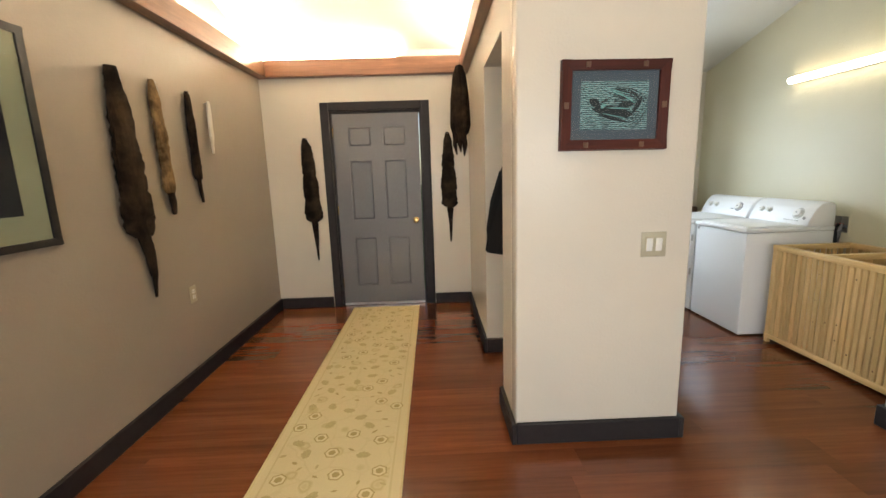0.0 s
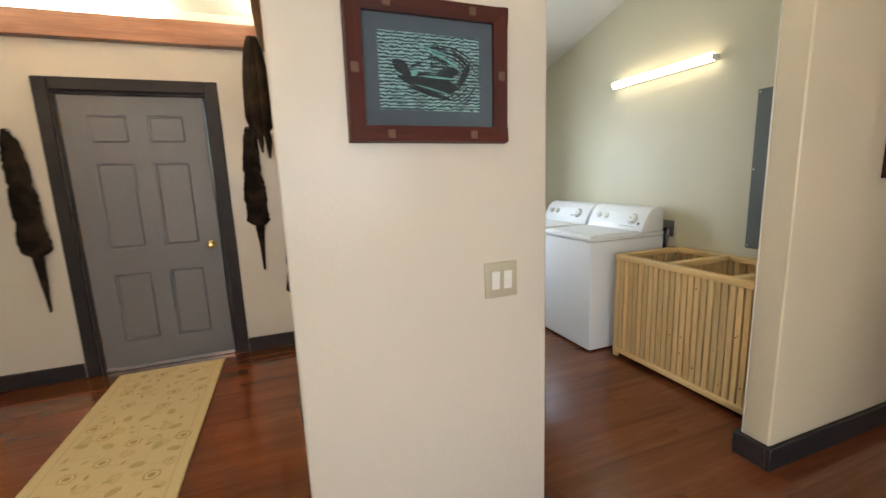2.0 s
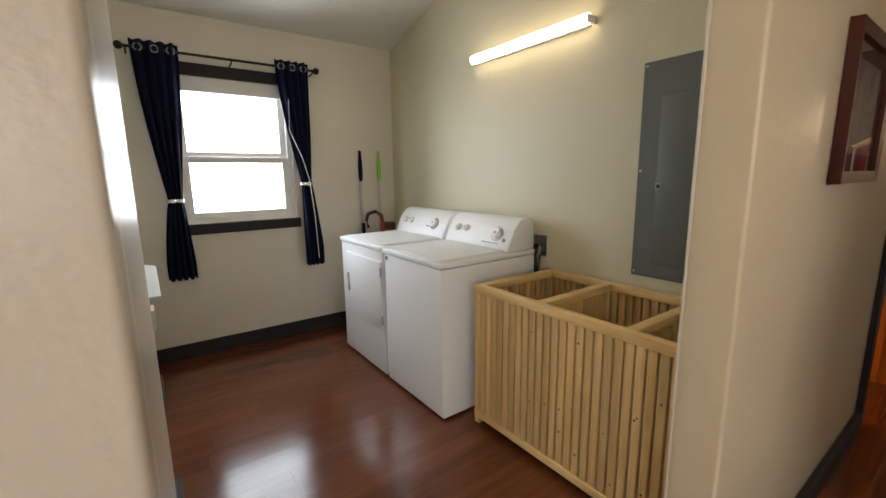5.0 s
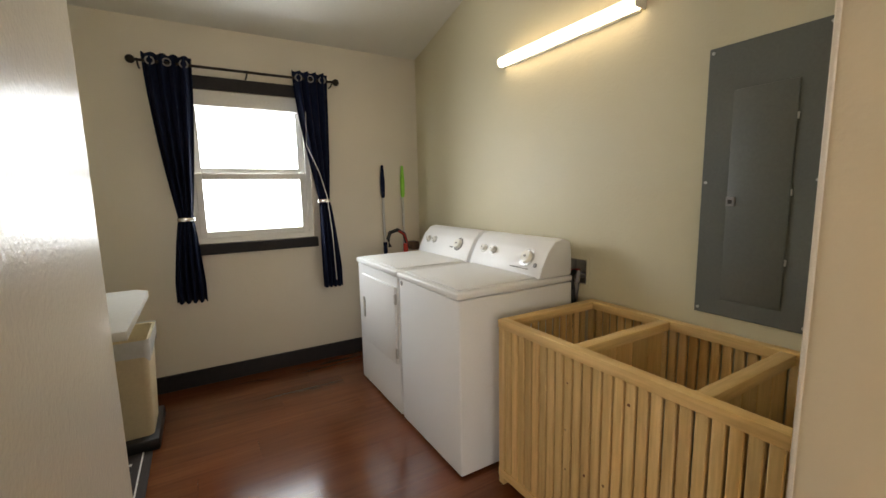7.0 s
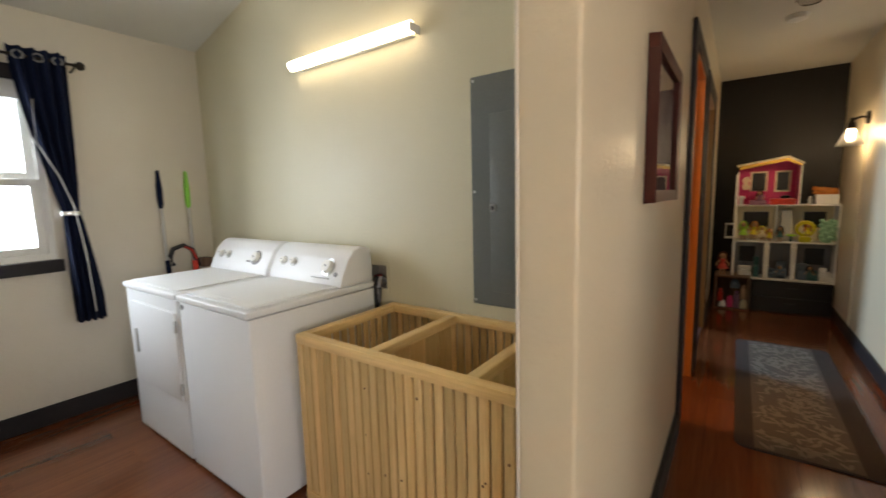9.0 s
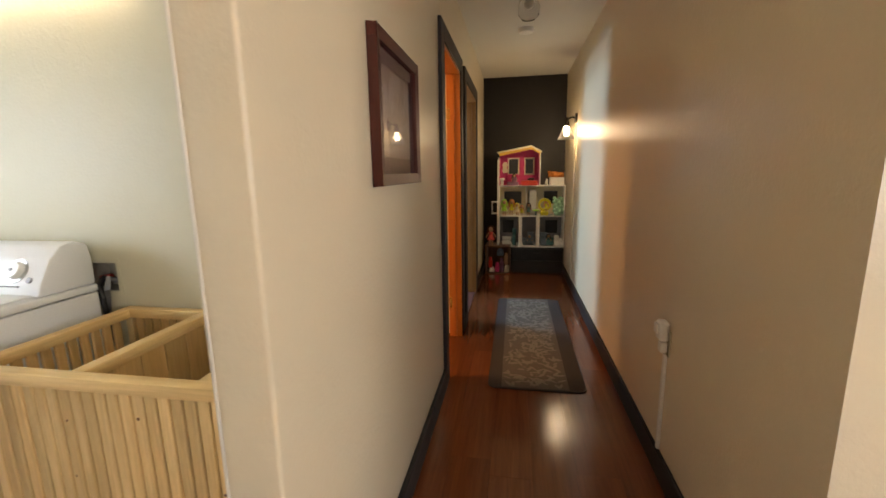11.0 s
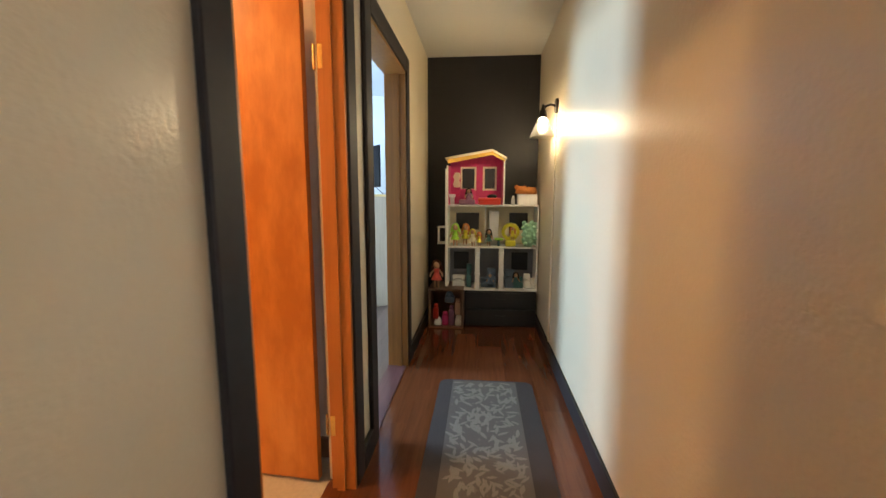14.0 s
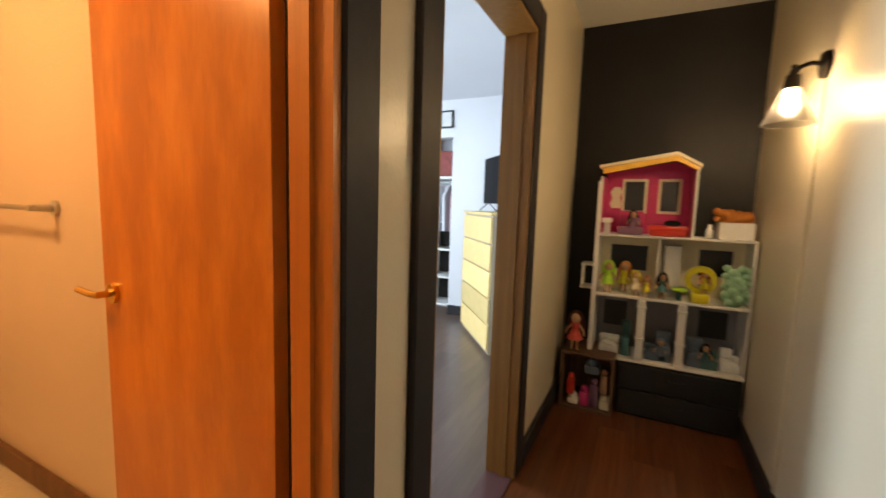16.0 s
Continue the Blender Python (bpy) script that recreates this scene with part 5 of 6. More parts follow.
towel_bar()
t = thing("bath_light", (4.3, 3.4, 2.6), "warm glowing round bathroom ceiling light", "ceiling light")
part("base", cyl((4.3, 3.4, 2.6), (4.3, 3.4, 2.57), 0.15), STEEL, t)
part("diffuser", lathe((4.3, 3.4, 2.57), ((0.14, 0), (0.12, -0.04), (0.06, -0.065), (0, -0.07))), BATHGLOW, t, "warm glowing diffuser")


def sconce():
    x, y, z = 6.66, HS, 1.905
    t = thing("wall_sconce", (x, y, z), "lit dark bronze wall sconce with a frosted bell shade", "wall light")
    part("plate", cyl((x, y, z), (x, y + 0.018, z), 0.055, 0.05), BRONZE, t)
    part("arm", tube(((x, y + 0.01, z), (x, y + 0.05, z + 0.012), (x, y + 0.085, z), (x, y + 0.105, z - 0.03)), 0.009), BRONZE, t)
    part("finial", lathe((x, y + 0.105, z - 0.03), ((0.012, 0), (0.016, 0.012), (0.008, 0.026), (0.011, 0.036), (0, 0.046))), BRONZE, t)
    part("socket", cyl((x, y + 0.105, z - 0.03), (x, y + 0.105, z - 0.085), 0.024, 0.032), BRONZE, t)
    sh = part("shade", lathe((x, y + 0.105, z), ((0.034, -0.083), (0.045, -0.11), (0.062, -0.15), (0.086, -0.205), (0.092, -0.222), (0.089, -0.222), (0.083, -0.205), (0.059, -0.15), (0.042, -0.112))), FROSTED, t, "frosted glass bell shade")
    sh.visible_shadow = False
    part("bulb", lathe((x, y + 0.105, z), ((0.014, -0.085), (0.018, -0.10), (0.03, -0.14), (0.028, -0.165), (0.015, -0.182), (0, -0.185))), BULBGLOW, t, "glowing clear bulb")
    c = thing("wire_cover", (6.66, HS, 0.9), "thin painted wire cover running down the wall", "cable cover")
    part("channel", box(6.652, 6.67, HS, HS + 0.012, 0.115, 1.85, 0.002), HALL, c)


sconce()


def ceiling_lamp():
    x, y = 4.95, 1.36
    t = thing("ceiling_lamp", (x, y, HC), "unlit dark bronze ceiling lamp with a clear glass shade", "ceiling light")
    part("canopy", lathe((x, y, HC), ((0.06, 0), (0.058, -0.02), (0.03, -0.045), (0.03, -0.07), (0, -0.071))), BRONZE, t)
    sh = part("shade", lathe((x, y, HC), ((0.034, -0.05), (0.06, -0.08), (0.075, -0.13), (0.07, -0.18), (0.045, -0.205), (0, -0.208))), GLASS, t, "clear glass jar shade")
    sh.visible_shadow = False
    part("bulb", ball((x, y, HC - 0.115), 0.028), PLASTIC, t)
    s = thing("smoke_detector", (5.8, 1.36, HC), "round white smoke detector on the hall ceiling", "smoke detector")
    part("base", cyl((5.8, 1.36, HC), (5.8, 1.36, HC - 0.012), 0.07), PLASTIC, s)
    part("cap", lathe((5.8, 1.36, HC - 0.012), ((0.065, 0), (0.06, -0.02), (0.03, -0.032), (0, -0.033))), PLASTIC, s)


ceiling_lamp()
t = wall_plate("wall_outlet", (3.62, HS, 0.62), "+y", 0.07, 0.115, "ivory wall outlet on the hall wall", "outlet", sockets=2)
t = thing("night_light", (3.60, HS + 0.01, 0.665), "white plug-in adapter in the hall outlet", "plug")
part("body", box(3.575, 3.635, HS + 0.0105, HS + 0.05, 0.635, 0.72, 0.012, 3), PLASTIC, t)
part("lens", box(3.583, 3.627, HS + 0.05, HS + 0.06, 0.665, 0.71, 0.006, 2), PLASTIC, t)
part("plug", box(3.585, 3.625, HS + 0.0105, HS + 0.04, 0.58, 0.627, 0.008, 2), PLASTIC, t)
t = thing("cable_cover", (3.62, HS, 0.3), "cream cable channel below the hall outlet", "cable cover")
part("channel", box(3.61, 3.63, HS, HS + 0.014, 0.115, 0.565, 0.002), PLASTIC, t)

# ---- the end of the hall ----
def end_cabinet():
    t = thing("low_cabinet", (7.49, 1.13, 0), "black low drawer cabinet under the doll house", "cabinet")
    part("body", box(7.35, HE, 0.80, 1.475, 0.0, 0.345, 0.003), BLACKWOOD, t)
    for z in (0.015, 0.18):
        d = part("drawer", box(7.332, 7.35, 0.81, 1.465, z, z + 0.155, 0.004), BLACKWOOD, t)
        part("handle", tube(((7.334, 1.09, z + 0.10), (7.318, 1.10, z + 0.10), (7.318, 1.17, z + 0.10), (7.334, 1.18, z + 0.10)), 0.004), BLACKPL, d)


end_cabinet()


def toy_box():
    t = thing("display_box", (7.4, 1.64, 0), "small brown open box shelf crammed with dolls", "box")
    x0, x1, y0, y1, h = 7.25, 7.60, 1.485, 1.815, 0.38
    bm = box(x0, x1, y0, y0 + 0.018, 0, h)
    bm_box(bm, x0, x1, y1 - 0.018, y1, 0, h)
    bm_box(bm, x0, x1, y0 + 0.018, y1 - 0.018, 0, 0.016)
    bm_box(bm, x0, x1, y0 + 0.018, y1 - 0.018, h - 0.016, h)
    bm_box(bm, x1 - 0.01, x1, y0 + 0.018, y1 - 0.018, 0.016, h - 0.016)
    part("case", bm, BROWNDOOR, t)
    bits = ((1.53, 0.016, 0.07, 0.09, CREAMPL), (1.60, 0.016, 0.05, 0.22, PURPLE), (1.66, 0.016, 0.06, 0.14, PINK), (1.73, 0.016, 0.07, 0.06, PLASTIC), (1.75, 0.076, 0.05, 0.16, RED), (1.54, 0.12, 0.05, 0.18, TAN), (1.62, 0.24, 0.09, 0.08, BLUEGREY))
    for y, z, w, hh, mt in bits:
        b = thing("small_toy", (7.33, y, z), "small coloured toy inside the box shelf", "toy", "boxed toys")
        part("body", box(7.28, 7.28 + w, y - w / 2, y + w / 2, z, z + hh * 0.7, 0.012, 2), mt, b)
        part("top", ball((7.28 + w / 2, y, z + hh * 0.8), w * 0.42, bm=None), mt, b)


toy_box()


def doll_house():
    xf, xb, y0, y1 = 7.37, 7.64, 0.795, 1.655
    z0, z1, z2 = 0.352, 0.755, 1.150
    t = thing("doll_house", (7.5, 1.22, z0), "tall white three-storey doll house with a pink attic", "doll house")
    W = 0.014
    part("floor", box(xf - 0.03, xb, y0, y1, z0, z0 + 0.016, 0.002), PLASTIC, t)
    part("floor", box(xf, xb, y0, y1, z1, z1 + 0.016, 0.002), PLASTIC, t)
    part("floor", box(xf, xb, y0, y1, z2, z2 + 0.014, 0.002), PLASTIC, t)
    part("side_wall", box(xf, xb, y1 - W, y1, z0 + 0.016, 1.53, 0.002), PLASTIC, t)
    part("side_wall", box(xf, xb, y0, y0 + W, z0 + 0.016, z2, 0.002), PLASTIC, t)
    # back boards with window openings
    for za, zb, mt, wins in ((z0 + 0.016, z1, GREYPL, ((0.86, 1.02), (1.45, 1.60))), (z1 + 0.016, z2, CREAMPL, ((0.87, 1.05), (1.35, 1.58)))):
        b = part("back_board", box(xb - 0.01, xb, y0 + W, y1 - W, za, zb), mt, t, "printed back board")
        for a, c in wins:
            part("window", box(xb - 0.013, xb - 0.0105, a, c, za + 0.14, zb - 0.07), BLACKWOOD, b, "dark window opening")
    part("partition", box(xf + 0.07, xb - 0.01, 1.28, 1.292, z1 + 0.016, z2), PLASTIC, t)
    part("stair_panel", box(xf + 0.12, xb - 0.012, 1.16, 1.25, z1 + 0.016, z2 - 0.05), BAG, t)
    for y in (1.36, 1.135):
        c = part("column", box(xf - 0.025, xf + 0.03, y - 0.022, y + 0.022, z0 + 0.016, z1, 0.003), PLASTIC, t)
        for z in (z0 + 0.03, z0 + 0.15, z1 - 0.05):
            part("moulding", box(xf - 0.03, xf + 0.034, y - 0.027, y + 0.027, z, z + 0.014, 0.003), PLASTIC, c)
        part("inner_wall", box(xf + 0.03, xb - 0.01, y - 0.005, y + 0.005, z0 + 0.016, z1), BAG, t)
    # attic
    ya, yb = 1.115, y1
    part("attic_wall", box(xf, xb, ya, ya + W, z2 + 0.014, 1.585, 0.002), PLASTIC, t)
    part("attic_back", extrude_poly([(ya + W, z2 + 0.014), (yb - W, z2 + 0.014), (yb - W, 1.57), (1.23, 1.64), (ya + W, 1.60)], "x", xb - 0.01, xb), PINK, t, "hot pink attic back wall")
    part("attic_lining", box(xf + 0.02, xb - 0.01, yb - W - 0.004, yb - W, z2 + 0.014, 1.53), PINK, t, "hot pink lining")
    part("attic_lining", box(xf + 0.02, xb - 0.01, ya + W, ya + W + 0.004, z2 + 0.014, 1.58), PINK, t, "hot pink lining")
    for a, c in ((1.20, 1.30), (1.40, 1.52)):
        f = part("window", box(xb - 0.014, xb - 0.0105, a - 0.018, c + 0.018, 1.30, 1.53), CREAMPL, t, "cream attic window frame")
        part("opening", box(xb - 0.017, xb - 0.0145, a, c, 1.318, 1.512), BLACKWOOD, f)
    part("sign", extrude_poly([(1.545, 1.33), (1.60, 1.33), (1.612, 1.36), (1.60, 1.40), (1.612, 1.44), (1.59, 1.475), (1.55, 1.475), (1.538, 1.44), (1.55, 1.40), (1.538, 1.36)], "x", xb - 0.016, xb - 0.0105), CREAMPL, t, "cream wavy sign on the attic wall")
    part("roof", extrude_poly([(ya - 0.012, 1.585), (1.235, 1.655), (yb + 0.012, 1.585), (yb + 0.012, 1.60), (1.235, 1.675), (ya - 0.012, 1.60)], "x", xf - 0.012, xb), CREAMPL, t, "cream gabled roof")
    part("fascia", extrude_poly([(ya + 0.005, 1.56), (1.235, 1.622), (yb - 0.01, 1.545), (yb - 0.01, 1.583), (1.235, 1.653), (ya + 0.005, 1.583)], "x", xf - 0.008, xf + 0.002), YELLOWROOF, t, "yellow patterned gable trim")
    part("side_trim", box(xf - 0.004, xf + 0.01, y1, y1 + 0.012, z0, 1.50), PLASTIC, t)
    b = part("balcony", box(xf + 0.02, xf + 0.16, y1 + 0.012, y1 + 0.09, 0.79, 0.80), PLASTIC, t)
    for k in range(4):
        part("post", box(xf + 0.025 + 0.04 * k, xf + 0.03 + 0.04 * k, y1 + 0.08, y1 + 0.086, 0.80, 0.945), PLASTIC, b)
    part("rail", box(xf + 0.02, xf + 0.16, y1 + 0.012, y1 + 0.09, 0.945, 0.955), PLASTIC, b)


doll_house()


def blob(name, at, bm_list, label, group="doll house toys", category="toy"):
    t = thing(name, at, label, category, group)
    for nm, bm, mt in bm_list:
        part(nm, bm, mt, t)
    return t


F1, F2, F3 = 0.368, 0.771, 1.164
X = 7.43


def doll(y, z, dress, hair, h=0.2, x=X, label="small doll in coloured clothes", tilt=0.0):
    """A simple doll shape, kept as one mesh with painted dress, skin and hair."""
    bm = bmesh.new()

    def mark(i):
        for f in bm.faces:
            if f.index == -1 or f not in done:
                f.material_index = i
                done.add(f)
    done = set()
    for s in (-1, 1):
        cyl((x, y + s * h * 0.07, z), (x, y + s * h * 0.05, z + h * 0.4), h * 0.03, h * 0.045, 8, bm)
        tube(((x, y + s * h * 0.1, z + h * 0.62), (x - h * 0.05, y + s * h * 0.2, z + h * 0.5), (x - h * 0.1, y + s * h * 0.22, z + h * 0.4)), h * 0.03, 8, bm)
    ball((x, y, z + h * 0.80), h * 0.115, (1, 1, 1.15), bm, 12)
    mark(1)
    cyl((x, y, z + h * 0.28), (x, y, z + h * 0.52), h * 0.2, h * 0.085, 14, bm)
    cyl((x, y, z + h * 0.52), (x, y, z + h * 0.68), h * 0.085, h * 0.11, 14, bm)
    mark(0)
    ball((x + h * 0.05, y, z + h * 0.84), h * 0.15, (0.8, 1.05, 1.0), bm, 12)
    for k in range(7):
        a = k / 6 * pi
        tube(((x + h * 0.06, y + h * 0.12 * cos(a), z + h * 0.86), (x + h * 0.1, y + h * 0.17 * cos(a), z + h * 0.66), (x + h * 0.1, y + h * 0.19 * cos(a), z + h * 0.46)), h * 0.04, 7, bm)
    mark(2)
    bmesh.ops.rotate(bm, verts=bm.verts, cent=(x, y, z), matrix=Matrix.Rotation(radians(tilt), 3, "X"))
    ob = part("doll", bm, dress, None)
    ob.data.materials.append(TAN)
    ob.data.materials.append(hair)
    return tagged(ob, label, "doll", "dolls in the doll house")


doll(1.575, F2, LIME, LIME, 0.22, label="small doll shape in lime green")
doll(1.485, F2 + 0.004, YELLOW, HAIR, 0.21, 7.50, "small doll shape in yellow with orange hair", 3)
doll(1.40, F2, CREAMPL, YELLOW, 0.17, 7.41, "small doll shape with yellow hair", -4)
doll(1.345, F2, YELLOW, HAIR, 0.14, 7.40, "small doll shape in a yellow dress")
doll(1.255, F2, TEAL, BLACKCLOTH, 0.17, 7.41, "small doll shape in dark teal")
doll(1.03, F2 + 0.05, YELLOW, HAIR, 0.15, 7.42, "small doll shape seated in the yellow chair")
doll(1.45, F3, PURPLE, BROWNFUR, 0.16, 7.41, "small doll shape in plum clothes")
doll(1.235, F1, BLUEGREY, BLUEGREY, 0.15, 7.41, "small doll shape in blue-grey clothes")
doll(0.99, F1, TEAL, BLACKCLOTH, 0.16, 7.41, "small doll shape in dark clothes")
blob("toy_chair", (X, 1.05, F2), [("ring", lathe((X, 1.05, F2 + 0.14), ((0.055, -0.02), (0.085, -0.015), (0.085, 0.015), (0.055, 0.02), (0.055, -0.02)), 20, Matrix.Rotation(radians(80), 4, "Y")), YELLOW), ("seat", box(X - 0.05, X + 0.05, 1.0, 1.1, F2, F2 + 0.06, 0.015, 2), YELLOW)], "yellow plastic round toy chair in the doll house")
blob("toy_table", (X, 1.16, F2), [("top", box(X - 0.05, X + 0.05, 1.12, 1.2, F2 + 0.06, F2 + 0.075, 0.004), LIME), ("stem", cyl((X, 1.16, F2), (X, 1.16, F2 + 0.06), 0.012), TEAL)], "small green toy table in the doll house")
bm = ball((X - 0.02, 0.875, F2 + 0.11), 0.06, (0.8, 0.9, 2.0))
for k in range(26):
    a, z = k * 2.4, F2 + 0.02 + 0.22 * (k / 26)
    ball((X - 0.02 + 0.05 * cos(a), 0.875 + 0.055 * sin(a), z), 0.022, bm=bm, n=8)
blob("toy_tree", (X, 0.875, F2), [("crown", bm, MINT)], "mint green bumpy toy tree in the doll house")
blob("toy_bed", (X, 1.24, F3), [("mattress", box(X - 0.06, X + 0.1, 1.145, 1.36, F3, F3 + 0.06, 0.018, 2), RED), ("blanket", box(X - 0.066, X + 0.04, 1.14, 1.365, F3 + 0.03, F3 + 0.067, 0.014, 2), RED), ("bow", ball((X, 1.23, F3 + 0.08), 0.03, (0.8, 1.6, 0.7)), BLACKCLOTH)], "red toy bed in the pink attic")
blob("toy_sofa", (X, 1.47, F3), [("seat", box(X - 0.04, X + 0.08, 1.39, 1.54, F3, F3 + 0.05, 0.012, 2), PURPLE), ("back", box(X + 0.06, X + 0.09, 1.39, 1.54, F3 + 0.05, F3 + 0.15, 0.012, 2), PINK), ("cushion", ball((X, 1.44, F3 + 0.08), 0.035), PURPLE)], "plum toy sofa in the pink attic")
blob("toy_shelf", (X, 1.61, F3), [("board", box(X - 0.03, X + 0.1, 1.58, 1.635, F3 + 0.07, F3 + 0.10, 0.004), PLASTIC), ("leg", box(X + 0.06, X + 0.09, 1.59, 1.63, F3, F3 + 0.07), PLASTIC)], "white toy shelf in the pink attic")
bm = box(7.41, 7.58, 0.81, 0.985, F3, F3 + 0.10, 0.004)
w = blob("white_box", (7.5, 0.9, F3), [("box", bm, PLASTIC)], "white card box on the doll house roof", category="box")
bm = ball((7.48, 0.86, F3 + 0.125), 0.05, (1.2, 1.1, 0.8))
ball((7.49, 0.93, F3 + 0.13), 0.05, (1.2, 1.2, 0.85), bm)
for k in range(40):
    rr = random.Random(k)
    ball((7.46 + rr.uniform(-0.04, 0.08), 0.80 + rr.uniform(0.02, 0.20), F3 + 0.115 + rr.uniform(0, 0.05)), rr.uniform(0.012, 0.024), bm=bm, n=8)
blob("doll_hair_heap", (7.49, 0.9, F3 + 0.1), [("hair", bm, HAIR)], "heap of orange doll hair in the white box")
blob("perfume_bottle", (7.42, 1.03, F3), [("bottle", box(7.41, 7.45, 1.015, 1.05, F3, F3 + 0.06, 0.008, 2), BAG), ("cap", cyl((7.43, 1.032, F3 + 0.06), (7.43, 1.032, F3 + 0.085), 0.01), PLASTIC)], "tiny clear toy bottle on the doll house")
rnd = random.Random(5)
for y, w, h, mt, lab in ((1.54, 0.12, 0.11, BAG, "clear grey toy furniture piece"), (1.44, 0.05, 0.22, TEAL, "tall teal plastic toy panel"), (1.26, 0.13, 0.09, BLUEGREY, "blue-grey toy furniture piece"), (1.22, 0.08, 0.18, BLUEGREY, "small blue-grey plastic toy shelf"), (1.05, 0.09, 0.17, BLUEGREY, "dark blue plastic toy wardrobe"), (0.97, 0.10, 0.10, TEAL, "dark toy furniture piece"), (0.88, 0.06, 0.13, PLASTIC, "small white plastic toy seat"), (0.83, 0.04, 0.09, PLASTIC, "small white plastic toy stool")):
    blob("toy_furniture", (X, y, F1), [("base", box(X - 0.03, X + 0.07, y - w / 2, y + w / 2, F1, F1 + h * 0.55, 0.008, 2), mt), ("back", box(X + 0.03, X + 0.07, y - w / 2, y + w / 2, F1 + h * 0.55, F1 + h, 0.008, 2), mt), ("cushion", ball((X, y, F1 + h * 0.58), w * 0.3, (1, 1.2, 0.6)), mt)], lab)


doll(1.745, 0.38, surface("coral_cloth", (0.62, 0.07, 0.05), 0.6, vary=0.35, grain=25), fur("dark_red_hair", (0.03, 0.01, 0.008), (0.14, 0.05, 0.03)), 0.27, 7.32, "doll in coral red with long dark hair")

# ---- bedroom seen through its doorway ----
def dresser():
    """Stands askew in the corner, its drawers towards the window."""
    w, d, h = 0.95, 0.45, 1.235
    t = thing("dresser", (7.86, 2.56, 0), "tall pale birch dresser with five drawers", "dresser")
    t.matrix_basis = pose(7.86, 2.56, 0, 0, 0, 37.7)

    def put(nm, bm, mt):
        bmesh.ops.transform(bm, verts=bm.verts, matrix=t.matrix_basis)
        part(nm, bm, mt, t)
    put("carcass", box(0, w, -d, -0.02, 0.0, h, 0.002), BIRCH_SHADED)
    put("top", box(-0.006, w + 0.006, -d, 0.005, h, h + 0.025, 0.003), BIRCH)
    for k in range(5):
        z = 0.04 + k * 0.238
        put("drawer", box(0.006, w - 0.006, -0.018, 0.002, z, z + 0.224, 0.004), BIRCH)


dresser()
t = thing("television", (8.3, 2.56, 1.26), "black flat television on the dresser", "television")
t.matrix_basis = pose(8.12, 2.53, 1.261, 0, 0, 37.7)
for nm, bm in (("screen", box(-0.12, 0.68, -0.02, 0.0, 0.08, 0.54, 0.006, 2)), ("back", box(0.05, 0.5, -0.06, -0.02, 0.13, 0.42, 0.01)), ("foot", tube(((0.02, 0.08, 0.006), (0.04, -0.01, 0.09), (0.02, -0.1, 0.006)), 0.006)), ("foot", tube(((0.54, 0.08, 0.006), (0.52, -0.01, 0.09), (0.54, -0.1, 0.006)), 0.006))):
    bmesh.ops.transform(bm, verts=bm.verts, matrix=t.matrix_basis)
    part(nm, bm, BLACKCLOTH if nm == 'screen' else BLACKPL, t)
t = thing("cube_shelf", (9.47, 3.95, 0), "dark open cube shelf in the bedroom closet", "shelf")
for z in (0.0, 0.36, 0.72, 1.08):
    part("board", box(9.30, 9.65, 3.5, 4.4, z, z + 0.025), PLASTIC, t)
for y in (3.5, 3.94, 4.38):
    part("upright", box(9.30, 9.65, y, y + 0.02, 0, 1.1), PLASTIC, t)
part("back", box(9.64, 9.65, 3.5, 4.4, 0, 1.1), BLACKWOOD, t)
t = thing("closet_shelf", (9.4, 3.75, 1.65), "white closet shelf with a hanging rail", "shelf")
part("board", box(9.2, 9.67, 3.0, 4.5, 1.64, 1.665), PLASTIC, t)
part("rail", cyl((9.35, 3.0, 1.6), (9.35, 4.5, 1.6), 0.012), STEEL, t)
t = thing("storage_box", (9.35, 3.75, 1.665), "dark red patterned storage box on the closet shelf", "box")
part("body", box(9.22, 9.5, 3.52, 4.0, 1.665, 1.98, 0.006), surface("dark_red_card", (0.28, 0.05, 0.04), 0.7, vary=0.4, grain=14), t)
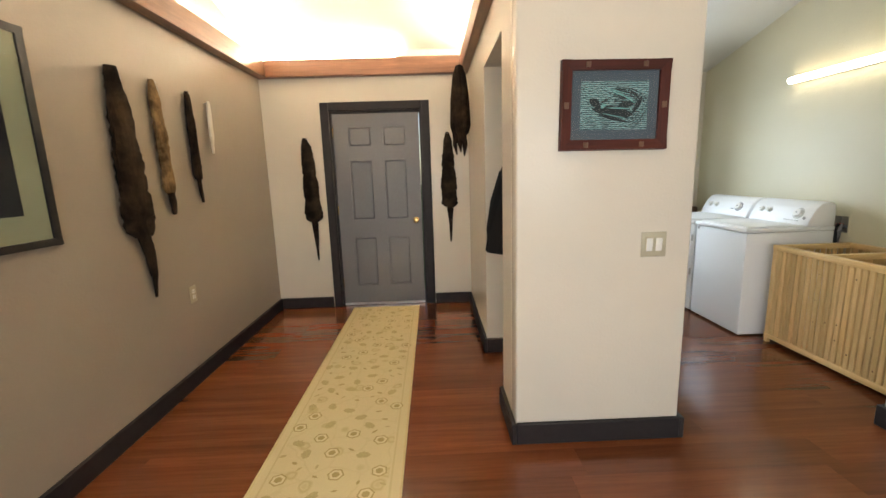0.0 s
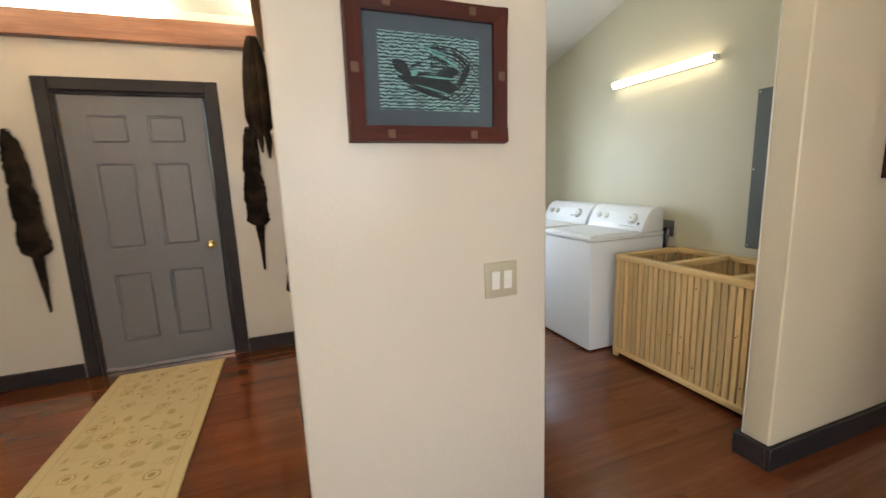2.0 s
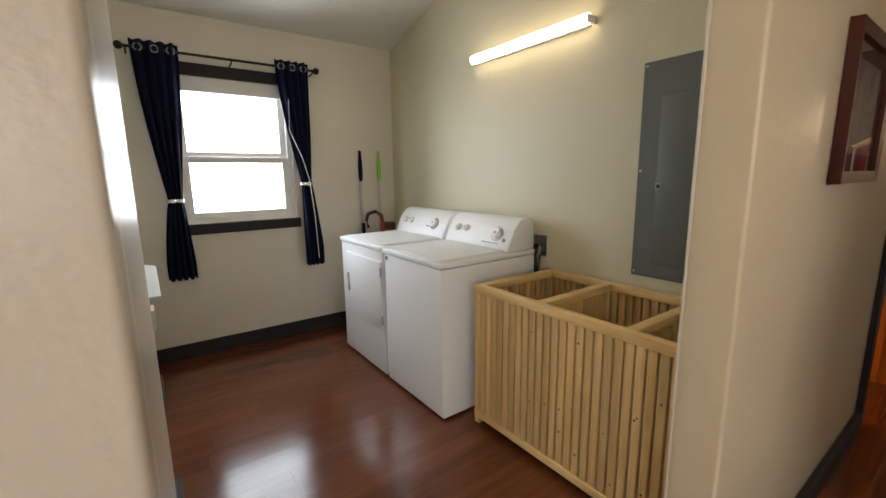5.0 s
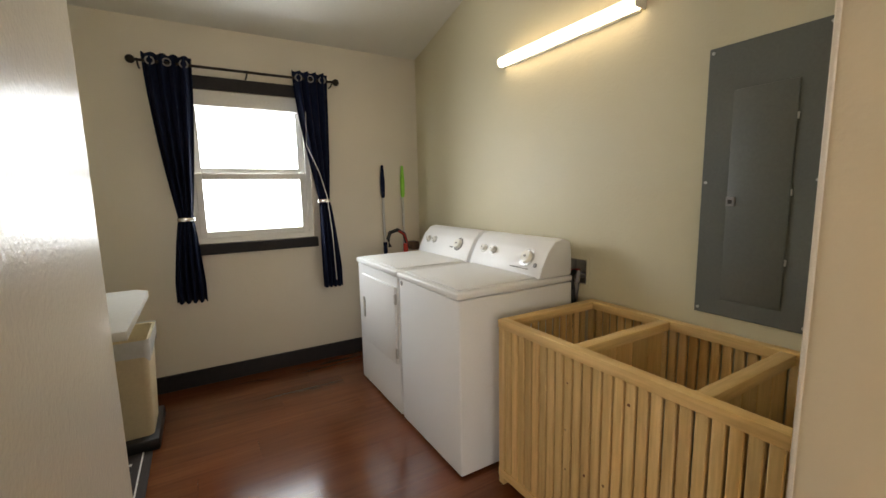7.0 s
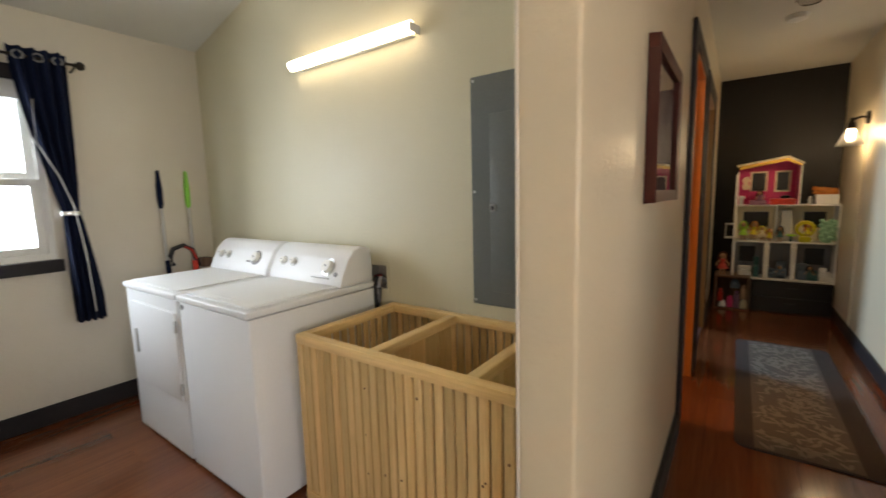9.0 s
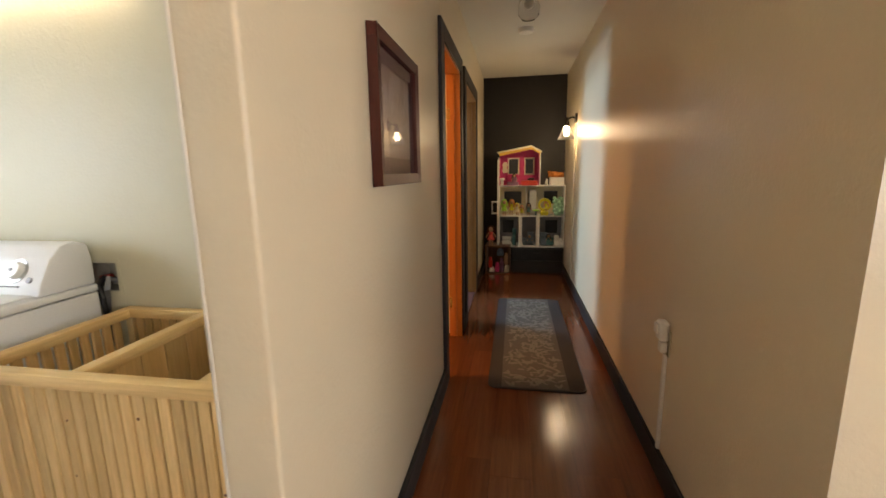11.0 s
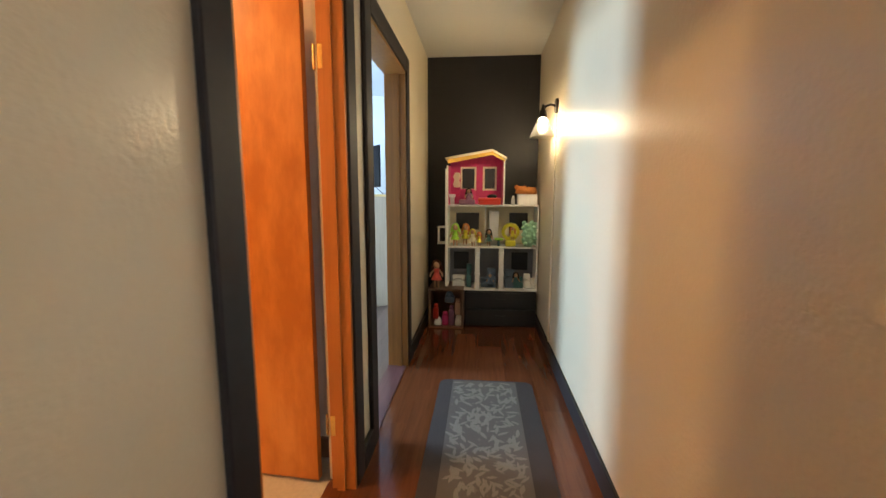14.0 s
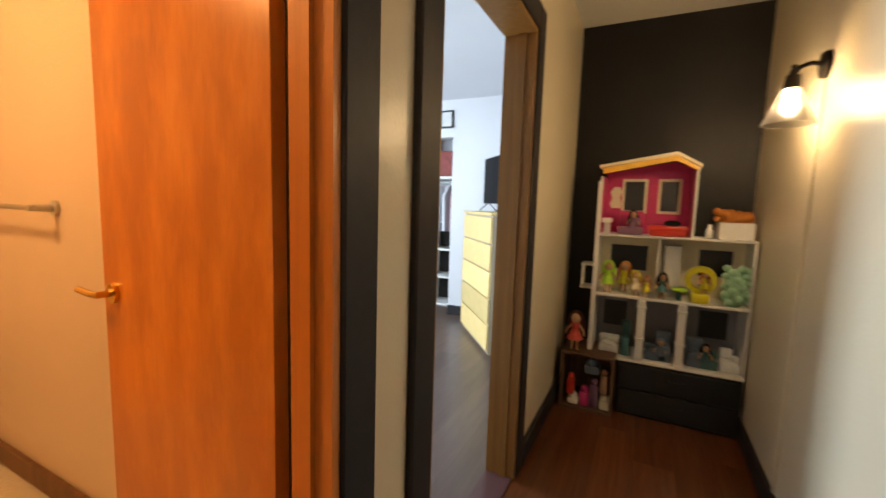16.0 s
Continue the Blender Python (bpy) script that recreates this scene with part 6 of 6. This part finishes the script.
for k, y in enumerate((3.58, 3.68, 3.8)):
    t = thing("shirt", (9.35, y, 1.0), "pink plaid shirt hanging in the closet", "shirt")
    pts = [(9.2, 0.98), (9.5, 0.96), (9.52, 1.42), (9.38, 1.56), (9.32, 1.56), (9.18, 1.42)]
    part("cloth", extrude_poly(pts, "y", y - 0.02, y + 0.02, 0.008), PLAID if k == 0 else BEDROOM, t)
    part("hook", tube(((9.35, y, 1.55), (9.35, y, 1.615)), 0.003), STEEL, t)
t = thing("wall_frame", (BE, 3.52, 2.3), "small dark framed picture on the bedroom wall", "picture")
part("frame", box(BE - 0.02, BE, 3.46, 3.62, 2.2, 2.4, 0.004), BLACKWOOD, t)
part("print", box(BE - 0.022, BE - 0.0195, 3.48, 3.60, 2.22, 2.38), BAG, t)

# ---- floor boards ----
base = structure("floor", box(WX - 0.12, HE, -3.5, LN, -0.06, -0.012), SUBFLOOR, "glossy red-brown laminate plank floor", "floor")
grey = structure("floor_bedroom", box(5.335, BE + 0.8, 1.99, 5.63, -0.06, -0.012), SUBFLOOR, "grey-brown laminate plank floor", "floor")


def boards(parent, mat, x0, x1, y0, y1, seed, length=1.21, width=0.192):
    """Staggered boards along x, cut at the region's ends."""
    rnd, shared, y = random.Random(seed), {}, y0
    while y < y1 - 0.01:
        w = min(width, y1 - y)
        x = x0 - rnd.uniform(0, length)
        while x < x1:
            a, b = max(x, x0), min(x + length, x1)
            if b - a > 0.02:
                key = (round(b - a, 3), round(w, 3))
                if key not in shared:
                    shared[key] = mesh_of("plank", box(0, key[0], 0, key[1], -0.0119, 0.0, 0.0004), mat)
                ob = new("plank", shared[key])
                ob.parent = parent
                ob.location = (a, y, 0)
            x += length
        y += w


boards(base, PLANK, WX, STUB, 0.0, PY, 1)
boards(base, PLANK, WX, PX0 + 0.1, PY, NY + 0.02, 2)
boards(base, PLANK, PX0 + 0.1, LE, PY, LN, 3)
boards(base, PLANK, STUB, HE, HS - 0.02, PY, 4)
boards(base, PLANK, WX, 3.0, -3.5, 0.0, 5, 2.6, 0.7)
boards(base, PLANK, STUB, 3.0, 0.0, HS - 0.02, 7)
boards(grey, GREYPLANK, 5.335, BE + 0.75, 1.995, 5.6, 6)
